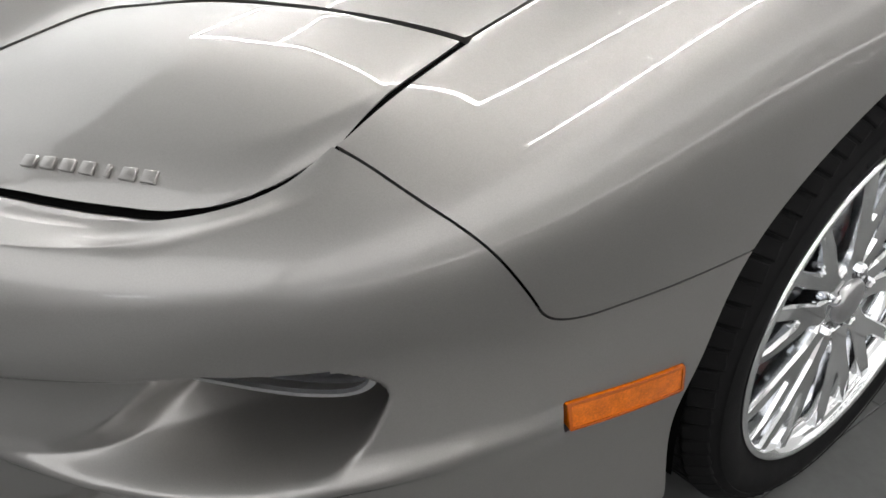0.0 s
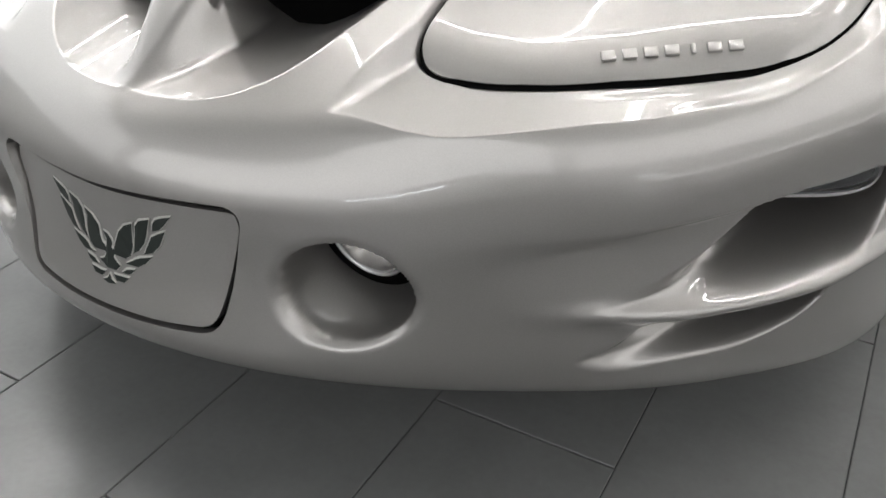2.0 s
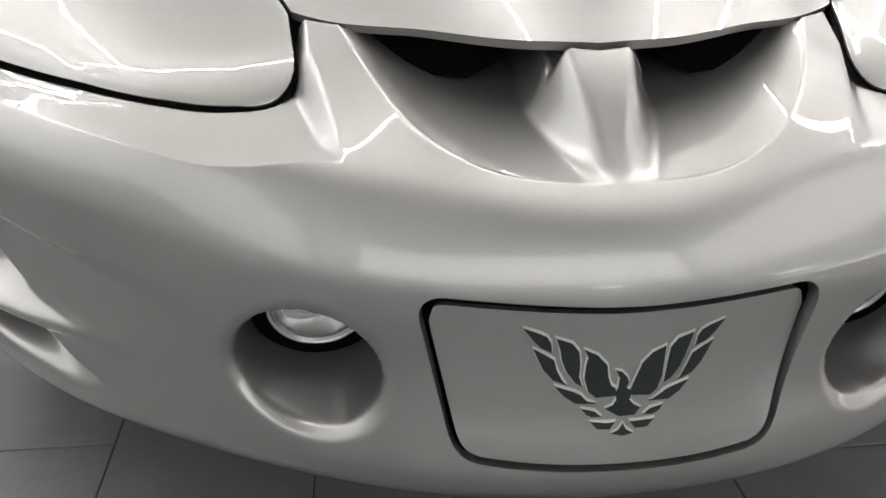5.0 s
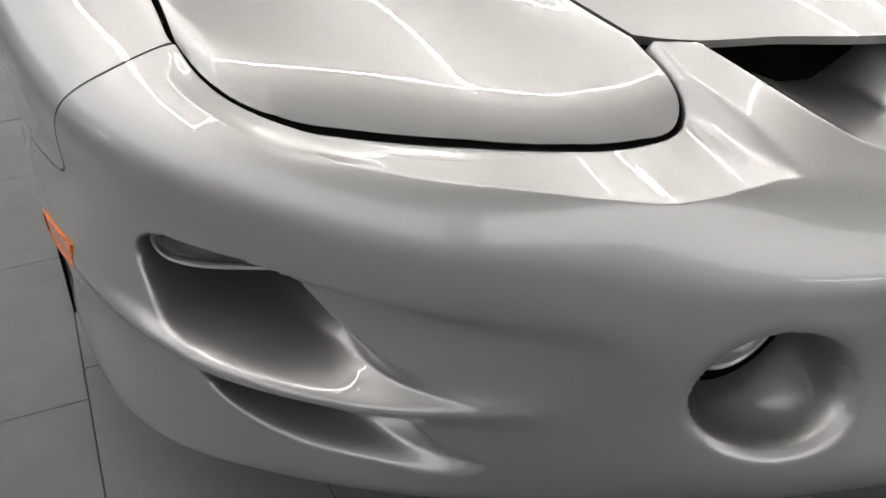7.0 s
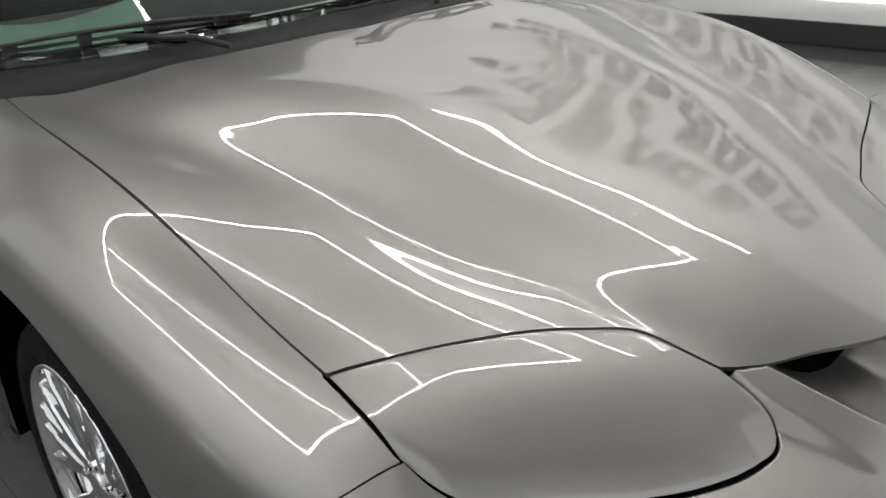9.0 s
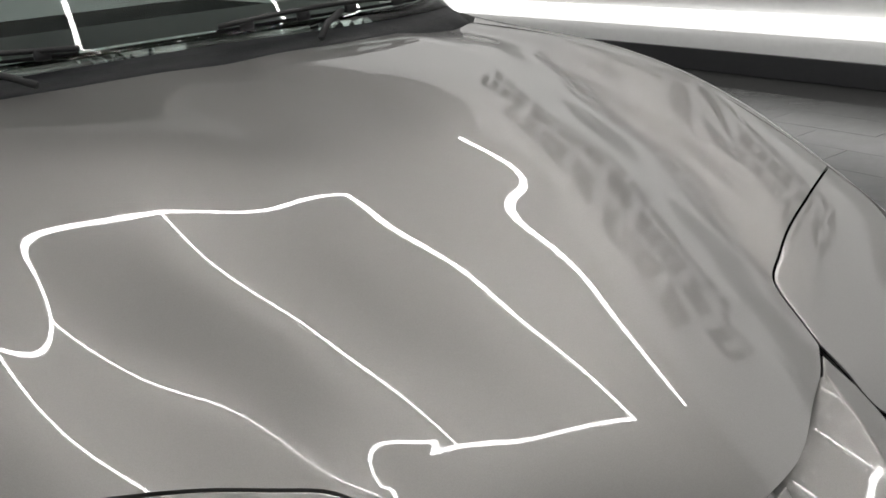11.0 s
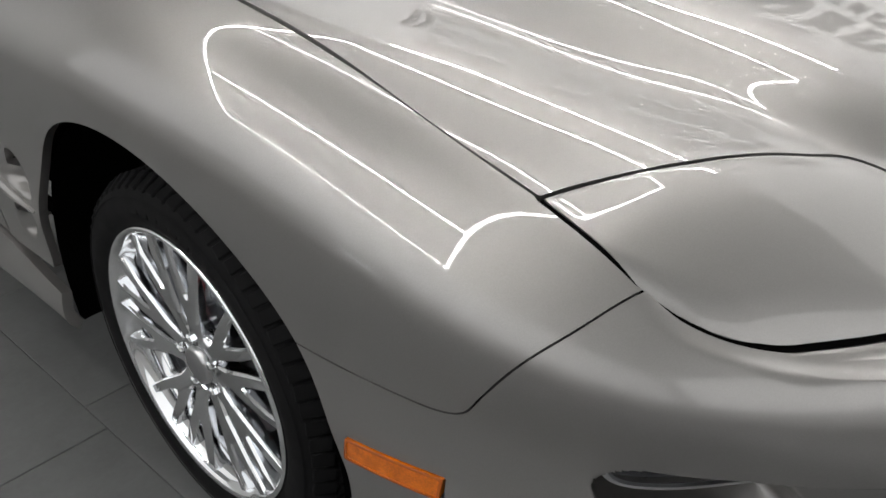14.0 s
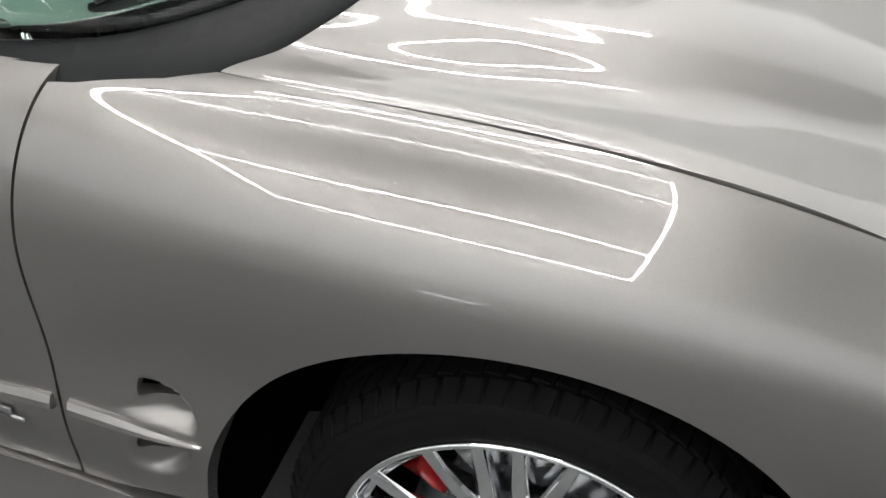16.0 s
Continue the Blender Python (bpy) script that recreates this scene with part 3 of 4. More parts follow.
# fenders
def shape_side(P, s):
    """Air vents pressed into the side behind the wheel."""
    Q = P.copy()
    y, z = P[..., 1], P[..., 2]
    for poly, deep in ((VENT_UPPER, .024), (VENT_LOWER, .022)):
        d = sdist(y, z, poly)
        w = sstep(-d, -.003, .013) * (.10 + .90 * sstep(1.69 - y, .0, .09))
        Q[..., 0] -= s * deep * w
    return Q


for s in (1, -1):
    us = np.linspace(.78, 2.42, 400) * s
    if s < 0:
        us = us[::-1]
    Pf = ring(us, np.linspace(VS[2], VS[-1], 150))
    fe = sdist(Pf[..., 1], Pf[..., 2], FENDER_SIDE)
    ar = np.hypot(Pf[..., 1] - ARCH[0], Pf[..., 2] - ARCH[1]) - ARCH[2]
    fx = np.abs(Pf[..., 0])
    ho = sdist(fx, Pf[..., 1], HOOD_HALF_CLOSED)
    la = sdist(fx, Pf[..., 1], LAMP_DOOR)
    co = sdist(fx, Pf[..., 1], COWL_HALF)
    part("fender", cut_panel("fender", shape_side(Pf, s), [-(fe + .0012), ar, ho - .0018, la - .0045, co - .001, *[sdist(Pf[..., 1], Pf[..., 2], smooth_line(v, 4)) for v in VENT_SLITS]], .016), PAINT, car)
    # black sheet behind each slit, serving as the shade within
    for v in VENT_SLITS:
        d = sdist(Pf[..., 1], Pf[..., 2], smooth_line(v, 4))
        part("vent_shade_sheet", cut_panel("vent_shade_sheet", Pf - np.array((s * .048, 0, 0)), [.012 - d, fx - .8], 0), CAVITY, car)

# hood and lamp doors
gx, gy = np.meshgrid(np.linspace(-.79, .79, 400), np.linspace(.12, 1.6, 380), indexing="ij")
top = np.stack([gx, gy, top_height(gx, gy)], -1)
hood_d = sdist(gx, gy, HOOD)
part("hood", cut_panel("hood", top, [-(hood_d + .0012)], .011), PAINT, car, "long pewter hood with mirrored ceiling lights")
for s in (1, -1):
    dx, dy = np.meshgrid(np.linspace(.28, .76, 190), np.linspace(.17, .58, 170), indexing="ij")
    if s < 0:
        dx = -dx[::-1]
    tz = door_height(dx, dy)
    dd = sdist(np.abs(dx), dy, LAMP_DOOR)
    lamp_door = part("headlamp_door", cut_panel("headlamp_door", np.stack([dx, dy, tz], -1), [-(dd + .0025)], .018), PAINT, car, "closed pop-up headlamp door")
    if s > 0:
        # raised lettering, kept as plain bars
        for k in range(7):
            t = (k + .5) / 7
            bx, by = .494 + .137 * t, .2515 + .075 * t
            bz = float(top_height(np.array([bx]), np.array([by]))[0])
            ex, ey = .004, .004
            nx = float(top_height(np.array([bx + ex]), np.array([by]))[0] - bz) / ex
            ny = float(top_height(np.array([bx]), np.array([by + ey]))[0] - bz) / ey
            zv = Vector((-nx, -ny, 1)).normalized()
            xv = Vector((.137, .075, .137 * nx + .075 * ny)).normalized()
            m = Matrix((xv, zv.cross(xv), zv)).transposed().to_4x4()
            m.translation = (bx, by, bz - .0024)
            bm = bmesh.new()
            boxed(bm, ((.005 if k == 4 else .0155), .0125, .004), m, .0012, 2)
            part("raised_bar", bm, PAINT, lamp_door)

# black strips deep in the panel gaps, standing in for the gaps' shade
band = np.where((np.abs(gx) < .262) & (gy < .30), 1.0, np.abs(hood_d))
part("hood_gap_shade", cut_panel("hood_gap_shade", top - np.array((0, 0, .0125)), [.012 - band], 0), CAVITY, car)
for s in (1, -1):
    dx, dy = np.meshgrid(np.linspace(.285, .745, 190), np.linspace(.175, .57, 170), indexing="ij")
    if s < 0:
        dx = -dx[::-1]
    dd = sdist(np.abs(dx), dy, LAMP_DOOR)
    part("lamp_door_gap_shade", cut_panel("lamp_door_gap_shade", np.stack([dx, dy, door_height(dx, dy) - .0036], -1), [dd + .012, .0008 - dd], 0), CAVITY, car)

# added black boxes behind openings, standing in for the shade inside
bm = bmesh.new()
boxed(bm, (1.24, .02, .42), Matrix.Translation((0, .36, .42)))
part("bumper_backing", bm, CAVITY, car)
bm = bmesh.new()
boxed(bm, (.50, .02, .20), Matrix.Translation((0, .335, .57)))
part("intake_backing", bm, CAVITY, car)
# a black slab in each inlet takes the place of its dark depth
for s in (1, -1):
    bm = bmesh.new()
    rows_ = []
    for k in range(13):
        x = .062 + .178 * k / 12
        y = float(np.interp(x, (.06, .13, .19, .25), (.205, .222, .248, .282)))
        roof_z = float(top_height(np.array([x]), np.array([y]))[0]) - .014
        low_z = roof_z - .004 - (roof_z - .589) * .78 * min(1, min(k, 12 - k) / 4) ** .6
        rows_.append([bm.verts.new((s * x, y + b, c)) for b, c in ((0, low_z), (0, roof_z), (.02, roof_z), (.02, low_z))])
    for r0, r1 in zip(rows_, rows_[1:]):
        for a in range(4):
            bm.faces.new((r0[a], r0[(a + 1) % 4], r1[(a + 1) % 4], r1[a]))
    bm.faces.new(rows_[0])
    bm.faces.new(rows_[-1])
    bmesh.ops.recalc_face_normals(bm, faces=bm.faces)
    part("intake_shade", bm, CAVITY, car, "air inlet below the hood, its shade made as a black slab", smooth=False)
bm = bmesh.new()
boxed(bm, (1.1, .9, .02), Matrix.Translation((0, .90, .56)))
part("under_hood_black", bm, CAVITY, car)

# side behind the front wheel (door and skirt), both sides
for s in (1, -1):
    us = np.linspace(2.0, 3.1, 180) * s
    if s < 0:
        us = us[::-1]
    Pd = ring(us, np.linspace(VS[0], VS[-2], 130))
    y, z = Pd[..., 1], Pd[..., 2]
    fe = sdist(y, z, FENDER_SIDE)
    # black strip behind the door gap, put there as its shade
    part("door_gap_shade", cut_panel("door_gap_shade", Pd - np.array((s * .006, 0, 0)), [.010 - np.abs(fe), y - 1.69, z - .40, .9 - z], 0), CAVITY, car)
    sill = .337 + .168 * (y - 1.51)
    door = part("door", cut_panel("door", Pd, [fe - .003, y - 1.66, z - sill - .003], .014), PAINT, car, "pewter door edge behind the fender")
    Ps = ring(np.linspace(1.9, 3.1, 200) * s if s > 0 else (np.linspace(1.9, 3.1, 200) * s)[::-1], np.linspace(VS[0], VS[4], 90))
    y, z = Ps[..., 1], Ps[..., 2]
    part("side_skirt", cut_panel("side_skirt", Ps + np.array((s * .010, 0, 0)), [.334 + .168 * (y - 1.51) - z, y - 1.53, z - .253 - .10 * (y - 1.53)], .02), PAINT, car)
    # body-side moulding: a tapered bar on the fender and one on the door
    for name, owner, (ya, za, wa), (yb, zb, wb) in (("side_moulding", car, (1.738, .533, .012), (1.558, .494, .0015)), ("side_moulding", door, (1.762, .538, .012), (2.55, .61, .013))):
        bm = bmesh.new()
        rows_ = []
        for k in range(25):
            t = k / 24
            yy, zz, ww = ya + (yb - ya) * t, za + (zb - za) * t, wa + (wb - wa) * (t ** 1.6 if owner is car else t)
            xx = float(np.interp(yy, (1.5, 1.55, 1.75, 2.0, 2.6), (.917, .918, .923, .928, .928)))
            fat = min(1, .25 + ww / .010)
            ring_ = [(xx - .004, zz - ww), (xx + .007 * fat, zz - ww), (xx + .013 * fat, zz - .65 * ww), (xx + .011 * fat, zz + .05 * ww), (xx + .005 * fat, zz + .8 * ww), (xx - .004, zz + ww)]
            rows_.append([bm.verts.new((s * a, yy, b)) for a, b in ring_])
        for r0, r1 in zip(rows_, rows_[1:]):
            for a in range(6):
                b = (a + 1) % 6
                bm.faces.new((r0[a], r0[b], r1[b], r1[a]) if s * (yb - ya) > 0 else (r0[a], r1[a], r1[b], r0[b]))
        bm.faces.new(rows_[0])
        bm.faces.new(rows_[-1])
        bmesh.ops.recalc_face_normals(bm, faces=bm.faces)
        part(name, bm, PAINT, owner, smooth=False)
    bm = bmesh.new()
    boxed(bm, (.004, .085, .007), pose(s * .930, 1.86, .497, 9), .001, 1)
    boxed(bm, (.004, .02, .016), pose(s * .930, 1.845, .503, 9), .001, 1)
    part("door_emblem", bm, SILVER, door, "small metal script emblem as a plain bar")

# wheel wells: black liners whose near-zero colour also carries the wells' shade
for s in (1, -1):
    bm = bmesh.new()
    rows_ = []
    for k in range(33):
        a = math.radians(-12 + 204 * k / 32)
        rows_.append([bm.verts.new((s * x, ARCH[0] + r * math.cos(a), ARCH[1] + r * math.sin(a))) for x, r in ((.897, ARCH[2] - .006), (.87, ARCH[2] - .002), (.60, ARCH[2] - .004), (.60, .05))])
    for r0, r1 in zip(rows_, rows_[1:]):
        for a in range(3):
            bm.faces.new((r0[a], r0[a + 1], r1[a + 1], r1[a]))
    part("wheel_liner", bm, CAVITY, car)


# fog lamps in the wells
for s in (1, -1):
    lamp = new("fog_lamp")
    lamp.parent = car
    lamp.matrix_basis = Matrix.Translation((s * .287, .112, .394)) @ pose(0, 0, 0, 0, 0, -90) @ pose(0, 0, 0, 0, 14, 0)
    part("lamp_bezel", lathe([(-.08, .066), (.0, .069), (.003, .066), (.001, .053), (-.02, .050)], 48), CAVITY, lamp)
    part("lens_rim", lathe([(-.010, .0525), (.004, .0515), (.006, .0490), (.002, .0475), (-.008, .047)], 48), SILVER, lamp)
    part("reflector", lathe([(-.004, .047), (-.02, .040), (-.035, .024), (-.042, .006), (-.042, .0)], 48), SILVER, lamp)
    part("bulb_shield", lathe([(-.030, .0), (-.014, .010), (-.012, .013), (-.016, .014), (-.034, .012)], 32), LAMP_DARK, lamp)
    part("lens", lathe([(-.002, .048), (.006, .044), (.012, .030), (.015, .014), (.016, .0)], 48), LENS, lamp)

# winged emblem on the filler panel, as plain feather shapes
WING = (
    ((510, 85), (430, 110), (395, 125), (375, 155), (368, 200), (420, 180), (460, 145)),
    ((350, 130), (270, 155), (235, 195), (225, 255), (228, 320), (210, 368), (250, 345), (295, 290), (318, 235), (325, 190)),
    ((208, 185), (140, 215), (90, 265), (80, 320), (65, 365), (40, 380), (40, 415), (140, 420), (180, 390), (200, 330), (195, 265), (185, 225)),
    ((460, 185), (400, 215), (355, 240), (340, 290), (315, 335), (290, 360), (360, 335), (410, 285), (440, 225)),
    ((345, 368), (250, 395), (215, 410), (185, 440), (140, 450), (240, 448), (300, 415)),
    ((210, 475), (145, 488), (110, 512), (160, 512), (190, 498)),
    ((165, 535), (80, 545), (40, 540), (65, 570), (130, 568)),
)
BODY = ((-45, 290), (-10, 300), (20, 330), (26, 350), (18, 380), (42, 392), (40, 425), (32, 435), (60, 462), (92, 478), (60, 510), (-20, 512), (-90, 475), (-50, 460), (-34, 435), (-42, 400), (-27, 375), (-22, 330))
TAIL = ((2, 545), (20, 575), (55, 592), (0, 602), (-55, 590), (-18, 575))


def face_y(x, z):
    """Depth of the filler panel at (x, z)."""
    k = np.argmin((P0[..., 0] - x) ** 2 + (P0[..., 2] - z) ** 2 + 10 * (P0[..., 1] > .15))
    return P2.reshape(-1, 3)[k, 1]


def feather(points, mat, grow, rise, out, name):
    """A flat raised piece, grown outwards and shifted upwards a little to make an edging."""
    P = np.asarray(points, float)
    n = len(P)
    d1, d2 = P - np.roll(P, 1, 0), np.roll(P, -1, 0) - P
    turn = np.sign(np.sum(P[:, 0] * np.roll(P[:, 1], -1) - P[:, 1] * np.roll(P[:, 0], -1)))
    side = d1 / np.linalg.norm(d1, axis=1)[:, None] + d2 / np.linalg.norm(d2, axis=1)[:, None]
    side = np.stack([side[:, 1], -side[:, 0]], 1) * turn
    P = P + grow * side / np.maximum(np.linalg.norm(side, axis=1), .3)[:, None] - (0, rise)
    bm = bmesh.new()
    lower, upper = [], []
    for a, b in P:
        x, z = a * .000186, .4285 - (b - 85) * .000209
        y = face_y(x, z)
        lower.append(bm.verts.new((x, y + .001, z)))
        upper.append(bm.verts.new((x, y - out, z)))
    for k in range(n):
        bm.faces.new((lower[k], lower[(k + 1) % n], upper[(k + 1) % n], upper[k]))
    bmesh.ops.triangulate(bm, faces=[bm.faces.new(upper)], ngon_method="EAR_CLIP")
    bmesh.ops.recalc_face_normals(bm, faces=bm.faces)
    part(name, bm, mat, filler, smooth=False)


for shape in WING:
    for s in (1, -1):
        pts = np.array(shape, float) * (s, 1)
        feather(pts, EDGE_SILVER, 8, 7, .0012, "feather_edge")
        feather(pts, DECAL, 1, 0, .0018, "feather")
for shape in (BODY, TAIL):
    feather(np.array(shape, float), EDGE_SILVER, 6, 5, .0014, "emblem_edge")
    feather(np.array(shape, float), DECAL, 0, 0, .0020, "emblem_body")

# cowl, windscreen, wipers and dashboard
BASE = smooth_line(((-.80, 1.79, .985), (-.765, 1.68, .985), (-.68, 1.60, .987), (-.50, 1.525, .990), (-.25, 1.480, .996), (0, 1.467, 1.0), (.25, 1.480, .996), (.50, 1.525, .990), (.68, 1.60, .987), (.765, 1.68, .985), (.80, 1.79, .985)), 6)
EDGE = smooth_line(((-.838, 1.80), (-.822, 1.69), (-.785, 1.592), (-.744, 1.549), (-.6, 1.491), (-.43, 1.436), (-.2, 1.397), (0, 1.386), (.2, 1.397), (.43, 1.436), (.6, 1.491), (.744, 1.549), (.785, 1.592), (.822, 1.69), (.838, 1.80)), 6)
bm = bmesh.new()
rows_ = []
for k in range(80):
    t = k / 79
    a = EDGE[min(int(t * (len(EDGE) - 1)), len(EDGE) - 1)]
    b = BASE[min(int(t * (len(BASE) - 1)), len(BASE) - 1)]
    za = float(top_height(np.array([min(abs(a[0]), .80)]), np.array([min(a[1], 1.75)]))[0])
    A, B = Vector((a[0], a[1], za - .006)), Vector(b)
    rows_.append([bm.verts.new(p) for p in (A - Vector((0, -.004, .03)), A, A.lerp(B, .2) + Vector((0, 0, .004)), A.lerp(B, .6) + Vector((0, 0, .005)), A.lerp(B, .66) + Vector((0, 0, .001)), B + Vector((0, 0, -.002)), B + Vector((0, .03, -.02)))])
for r0, r1 in zip(rows_, rows_[1:]):
    for a in range(6):
        bm.faces.new((r0[a], r1[a], r1[a + 1], r0[a + 1]))
part("cowl_panel", bm, COWL, car, "dark grey grained plastic cowl below the windscreen")

bm = bmesh.new()
rows_ = []
for b in BASE:
    foot = Vector(b)
    head_ = Vector((b[0] * .78, 1.93 + .20 * abs(b[0]), 1.31))
    rows_.append([bm.verts.new(foot.lerp(head_, t) + Vector((0, 0, .014 * math.sin(math.pi * t)))) for t in [k / 14 for k in range(15)]])
for r0, r1 in zip(rows_, rows_[1:]):
    for a in range(14):
        bm.faces.new((r0[a], r1[a], r1[a + 1], r0[a + 1]))
glass = part("windscreen", bm, WINDOW, car, "sloping greenish windscreen")
glass.modifiers.new("thick", "SOLIDIFY").thickness = .005

bm = bmesh.new()
boxed(bm, (1.42, .75, .06), pose(0, 1.93, .945, 3), .02, 2)
part("dashboard", bm, BLACK, car, "black dashboard below the windscreen")
# plain black box that stands in for the unlit interior
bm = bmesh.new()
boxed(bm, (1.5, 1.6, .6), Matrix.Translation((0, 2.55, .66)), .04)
part("cabin_dark_box", bm, CAVITY, car)
bm = bmesh.new()
rows_ = []
for x in np.linspace(-.62, .62, 25):
    rows_.append([bm.verts.new((x * (1 + .03 * a), 1.94 + .20 * abs(x) * .8 + .55 * a, 1.32 - .06 * (x / .62) ** 2 + .03 * math.sin(2 * a))) for a in (0, .3, .7, 1.2)])
for r0, r1 in zip(rows_, rows_[1:]):
    for a in range(3):
        bm.faces.new((r0[a], r1[a], r1[a + 1], r0[a + 1]))
roof = part("roof", bm, PAINT, car)
roof.modifiers.new("thick", "SOLIDIFY").thickness = .03


def wiper(pivot, elbow, tip_a, tip_b):
    arm = new("wiper")
    arm.parent = car
    part("arm", tube_along([pivot, Vector(pivot).lerp(Vector(elbow), .3) + Vector((0, 0, .012)), elbow], .007, 8), BLACK, arm)
    a, b = Vector(tip_a), Vector(tip_b)
    part("blade_frame", tube_along([a.lerp(b, t) + Vector((0, -.01, .018 + .010 * math.sin(math.pi * t))) for t in [k / 10 for k in range(11)]], .0055, 8), BLACK, arm)
    part("blade_rubber", tube_along([a.lerp(b, t) + Vector((0, 0, .008)) for t in (0, .5, 1)], .004, 6), RUBBER, arm)
    for t in (.12, .38, .62, .88):
        bm = bmesh.new()
        boxed(bm, (.03, .012, .022), Matrix.Translation(a.lerp(b, t) + Vector((0, -.006, .014))), .003, 1)
        part("blade_claw", bm, BLACK, arm)


wiper((-.34, 1.40, .985), (-.50, 1.56, 1.018), (-.74, 1.70, 1.000), (-.24, 1.475, 1.012))
wiper((.22, 1.385, .99), (.34, 1.50, 1.026), (.02, 1.44, 1.018), (.58, 1.555, 1.012))

def wheel(s):
    hub = new("front_wheel")
    hub.parent = car
    hub.matrix_basis = Matrix.Translation((s * .885, 1.15, .325)) @ Matrix.Diagonal((s, 1, 1, 1))
    tyre = [(-.03, .238), (-.004, .240), (.004, .252), (.010, .272), (.006, .298), (-.006, .312), (-.018, .3165), (-.12, .3185), (-.20, .3165), (-.225, .305), (-.23, .27), (-.215, .24), (-.20, .235)]
    part("tyre", lathe(smooth_line(tyre, 4), 128), RUBBER, hub, "black tyre with a blocky tread")
    # tread: shoulder blocks and centre ribs
    bm = bmesh.new()
    n = 70
    for k in range(n):
        m = pose(0, 0, 0, 360 * k / n)
        boxed(bm, (.034, .0235, .012), m @ pose(-.014, 0, .3125, 0, 34, 8), .002, 1)
        boxed(bm, (.045, .0245, .009), m @ pose(-.055, .004, .3205, 0, 1, 14), .0015, 1)
        boxed(bm, (.034, .0245, .012), m @ pose(-.206, 0, .3125, 0, -34, -8), .002, 1)
    tagged(part("shoulder_tread", bm, RUBBER, hub, smooth=False), kind="stuff")
    for k in range(3):
        part("tread_rib", lathe([(-.088 - .034 * k, .318), (-.088 - .034 * k, .3255), (-.114 - .034 * k, .3255), (-.114 - .034 * k, .318)], 96), RUBBER, hub, smooth=False)
    # raised sidewall marking as plain bars
    for k, (a0, wdt) in enumerate(((16, .020), (9.5, .022), (3.5, .018), (-2, .018), (-7.5, .018), (-13, .022), (-19.5, .022), (-26, .018))):
        bm = bmesh.new()
        boxed(bm, (.002, wdt, .024 if k in (1, 5) else .018), pose(0, 0, 0, -a0 + 6) @ pose(.0095, 0, .279, 0, -8), .0008, 1)
        part("sidewall_bar", bm, RUBBER, hub, smooth=False)
    part("sidewall_line", lathe([(.0085, .2945), (.0100, .2955), (.0085, .2965)], 96), RUBBER, hub)
    rim = [(-.020, .214), (-.010, .228), (.000, .233), (.006, .2365), (.008, .241), (.004, .2455), (-.006, .2435), (-.016, .235), (-.03, .222), (-.09, .213), (-.16, .216), (-.20, .228)]
    part("rim", lathe(smooth_line(rim, 3), 128), CHROME, hub, "bright chrome rim")
    part("hub_pad", lathe([(-.0135, .0), (-.0135, .058), (-.016, .064), (-.024, .068), (-.06, .070)], 60), CHROME, hub)
    part("hub_cap", lathe([(-.004, .0), (-.0045, .027), (-.007, .0325), (-.014, .034)], 48), SILVER, hub, "satin centre cap")
    for k in range(5):
        a = math.radians(72 * k + 156)
        nut = lathe([(-.002, .0), (-.002, .0055), (-.005, .0090), (-.022, .0100)], 6)
        bmesh.ops.translate(nut, vec=(-.002, .0495 * math.cos(a), .0495 * math.sin(a)), verts=nut.verts)
        part("lug_nut", nut, CHROME, hub, smooth=False)
    part("brake_disc", lathe([(-.075, .06), (-.070, .075), (-.070, .165), (-.095, .165), (-.095, .06)], 72), DISC, hub)
    part("brake_hat", lathe([(-.045, .0), (-.045, .072), (-.055, .078), (-.08, .080)], 48), SILVER, hub)
    bm = bmesh.new()
    rows_ = []
    for k in range(17):
        a = math.radians(-50 - 3.2 * k)
        grow = 1 - .25 * abs(k / 8 - 1) ** 4
        prof = [(-.108, .124), (-.050, .122), (-.041, .130), (-.038, .150), (-.041, .172), (-.052, .186), (-.108, .190)]
        rows_.append([bm.verts.new((x, (.155 + (r - .155) * grow) * math.sin(-a), (.155 + (r - .155) * grow) * math.cos(a))) for x, r in prof])
    for r0, r1 in zip(rows_, rows_[1:]):
        for a in range(6):
            bm.faces.new((r0[a], r0[a + 1], r1[a + 1], r1[a]))
    bm.faces.new(rows_[0])
    bm.faces.new(rows_[-1])
    bmesh.ops.recalc_face_normals(bm, faces=bm.faces)
    part("brake_caliper", bm, RED, hub, "red painted brake caliper")
    # black rings on the flat hub imitate the dark of recessed lug pockets
    for k in range(5):
        a = math.radians(72 * k + 156)
        pocket = lathe([(-.0125, .0125), (-.0130, .0150), (-.0150, .0160)], 20)
        bmesh.ops.translate(pocket, vec=(.0002, .0495 * math.cos(a), .0495 * math.sin(a)), verts=pocket.verts)
        part("lug_pocket_shade", pocket, BLACK, hub)
    # ten spokes in pairs, each forked towards the rim, with bevelled edges
    half = [(.0178, .046), (.0160, .070), (.0165, .092), (.0225, .116), (.0345, .168), (.0455, .2365), (.0262, .2365), (.0185, .200), (.0095, .163), (.0040, .143)]
    outline = [(-p, q) for p, q in half] + [(0, .138)] + half[::-1]
    L = np.array(outline, float)
    d1, d2 = L - np.roll(L, 1, 0), np.roll(L, -1, 0) - L
    side = d1 / np.linalg.norm(d1, axis=1)[:, None] + d2 / np.linalg.norm(d2, axis=1)[:, None]
    side = np.stack([side[:, 1], -side[:, 0]], 1) / np.maximum(np.linalg.norm(side, axis=1), .5)[:, None]
    area = np.sum(L[:, 0] * np.roll(L[:, 1], -1) - L[:, 1] * np.roll(L[:, 0], -1))
    side *= 1 if area > 0 else -1

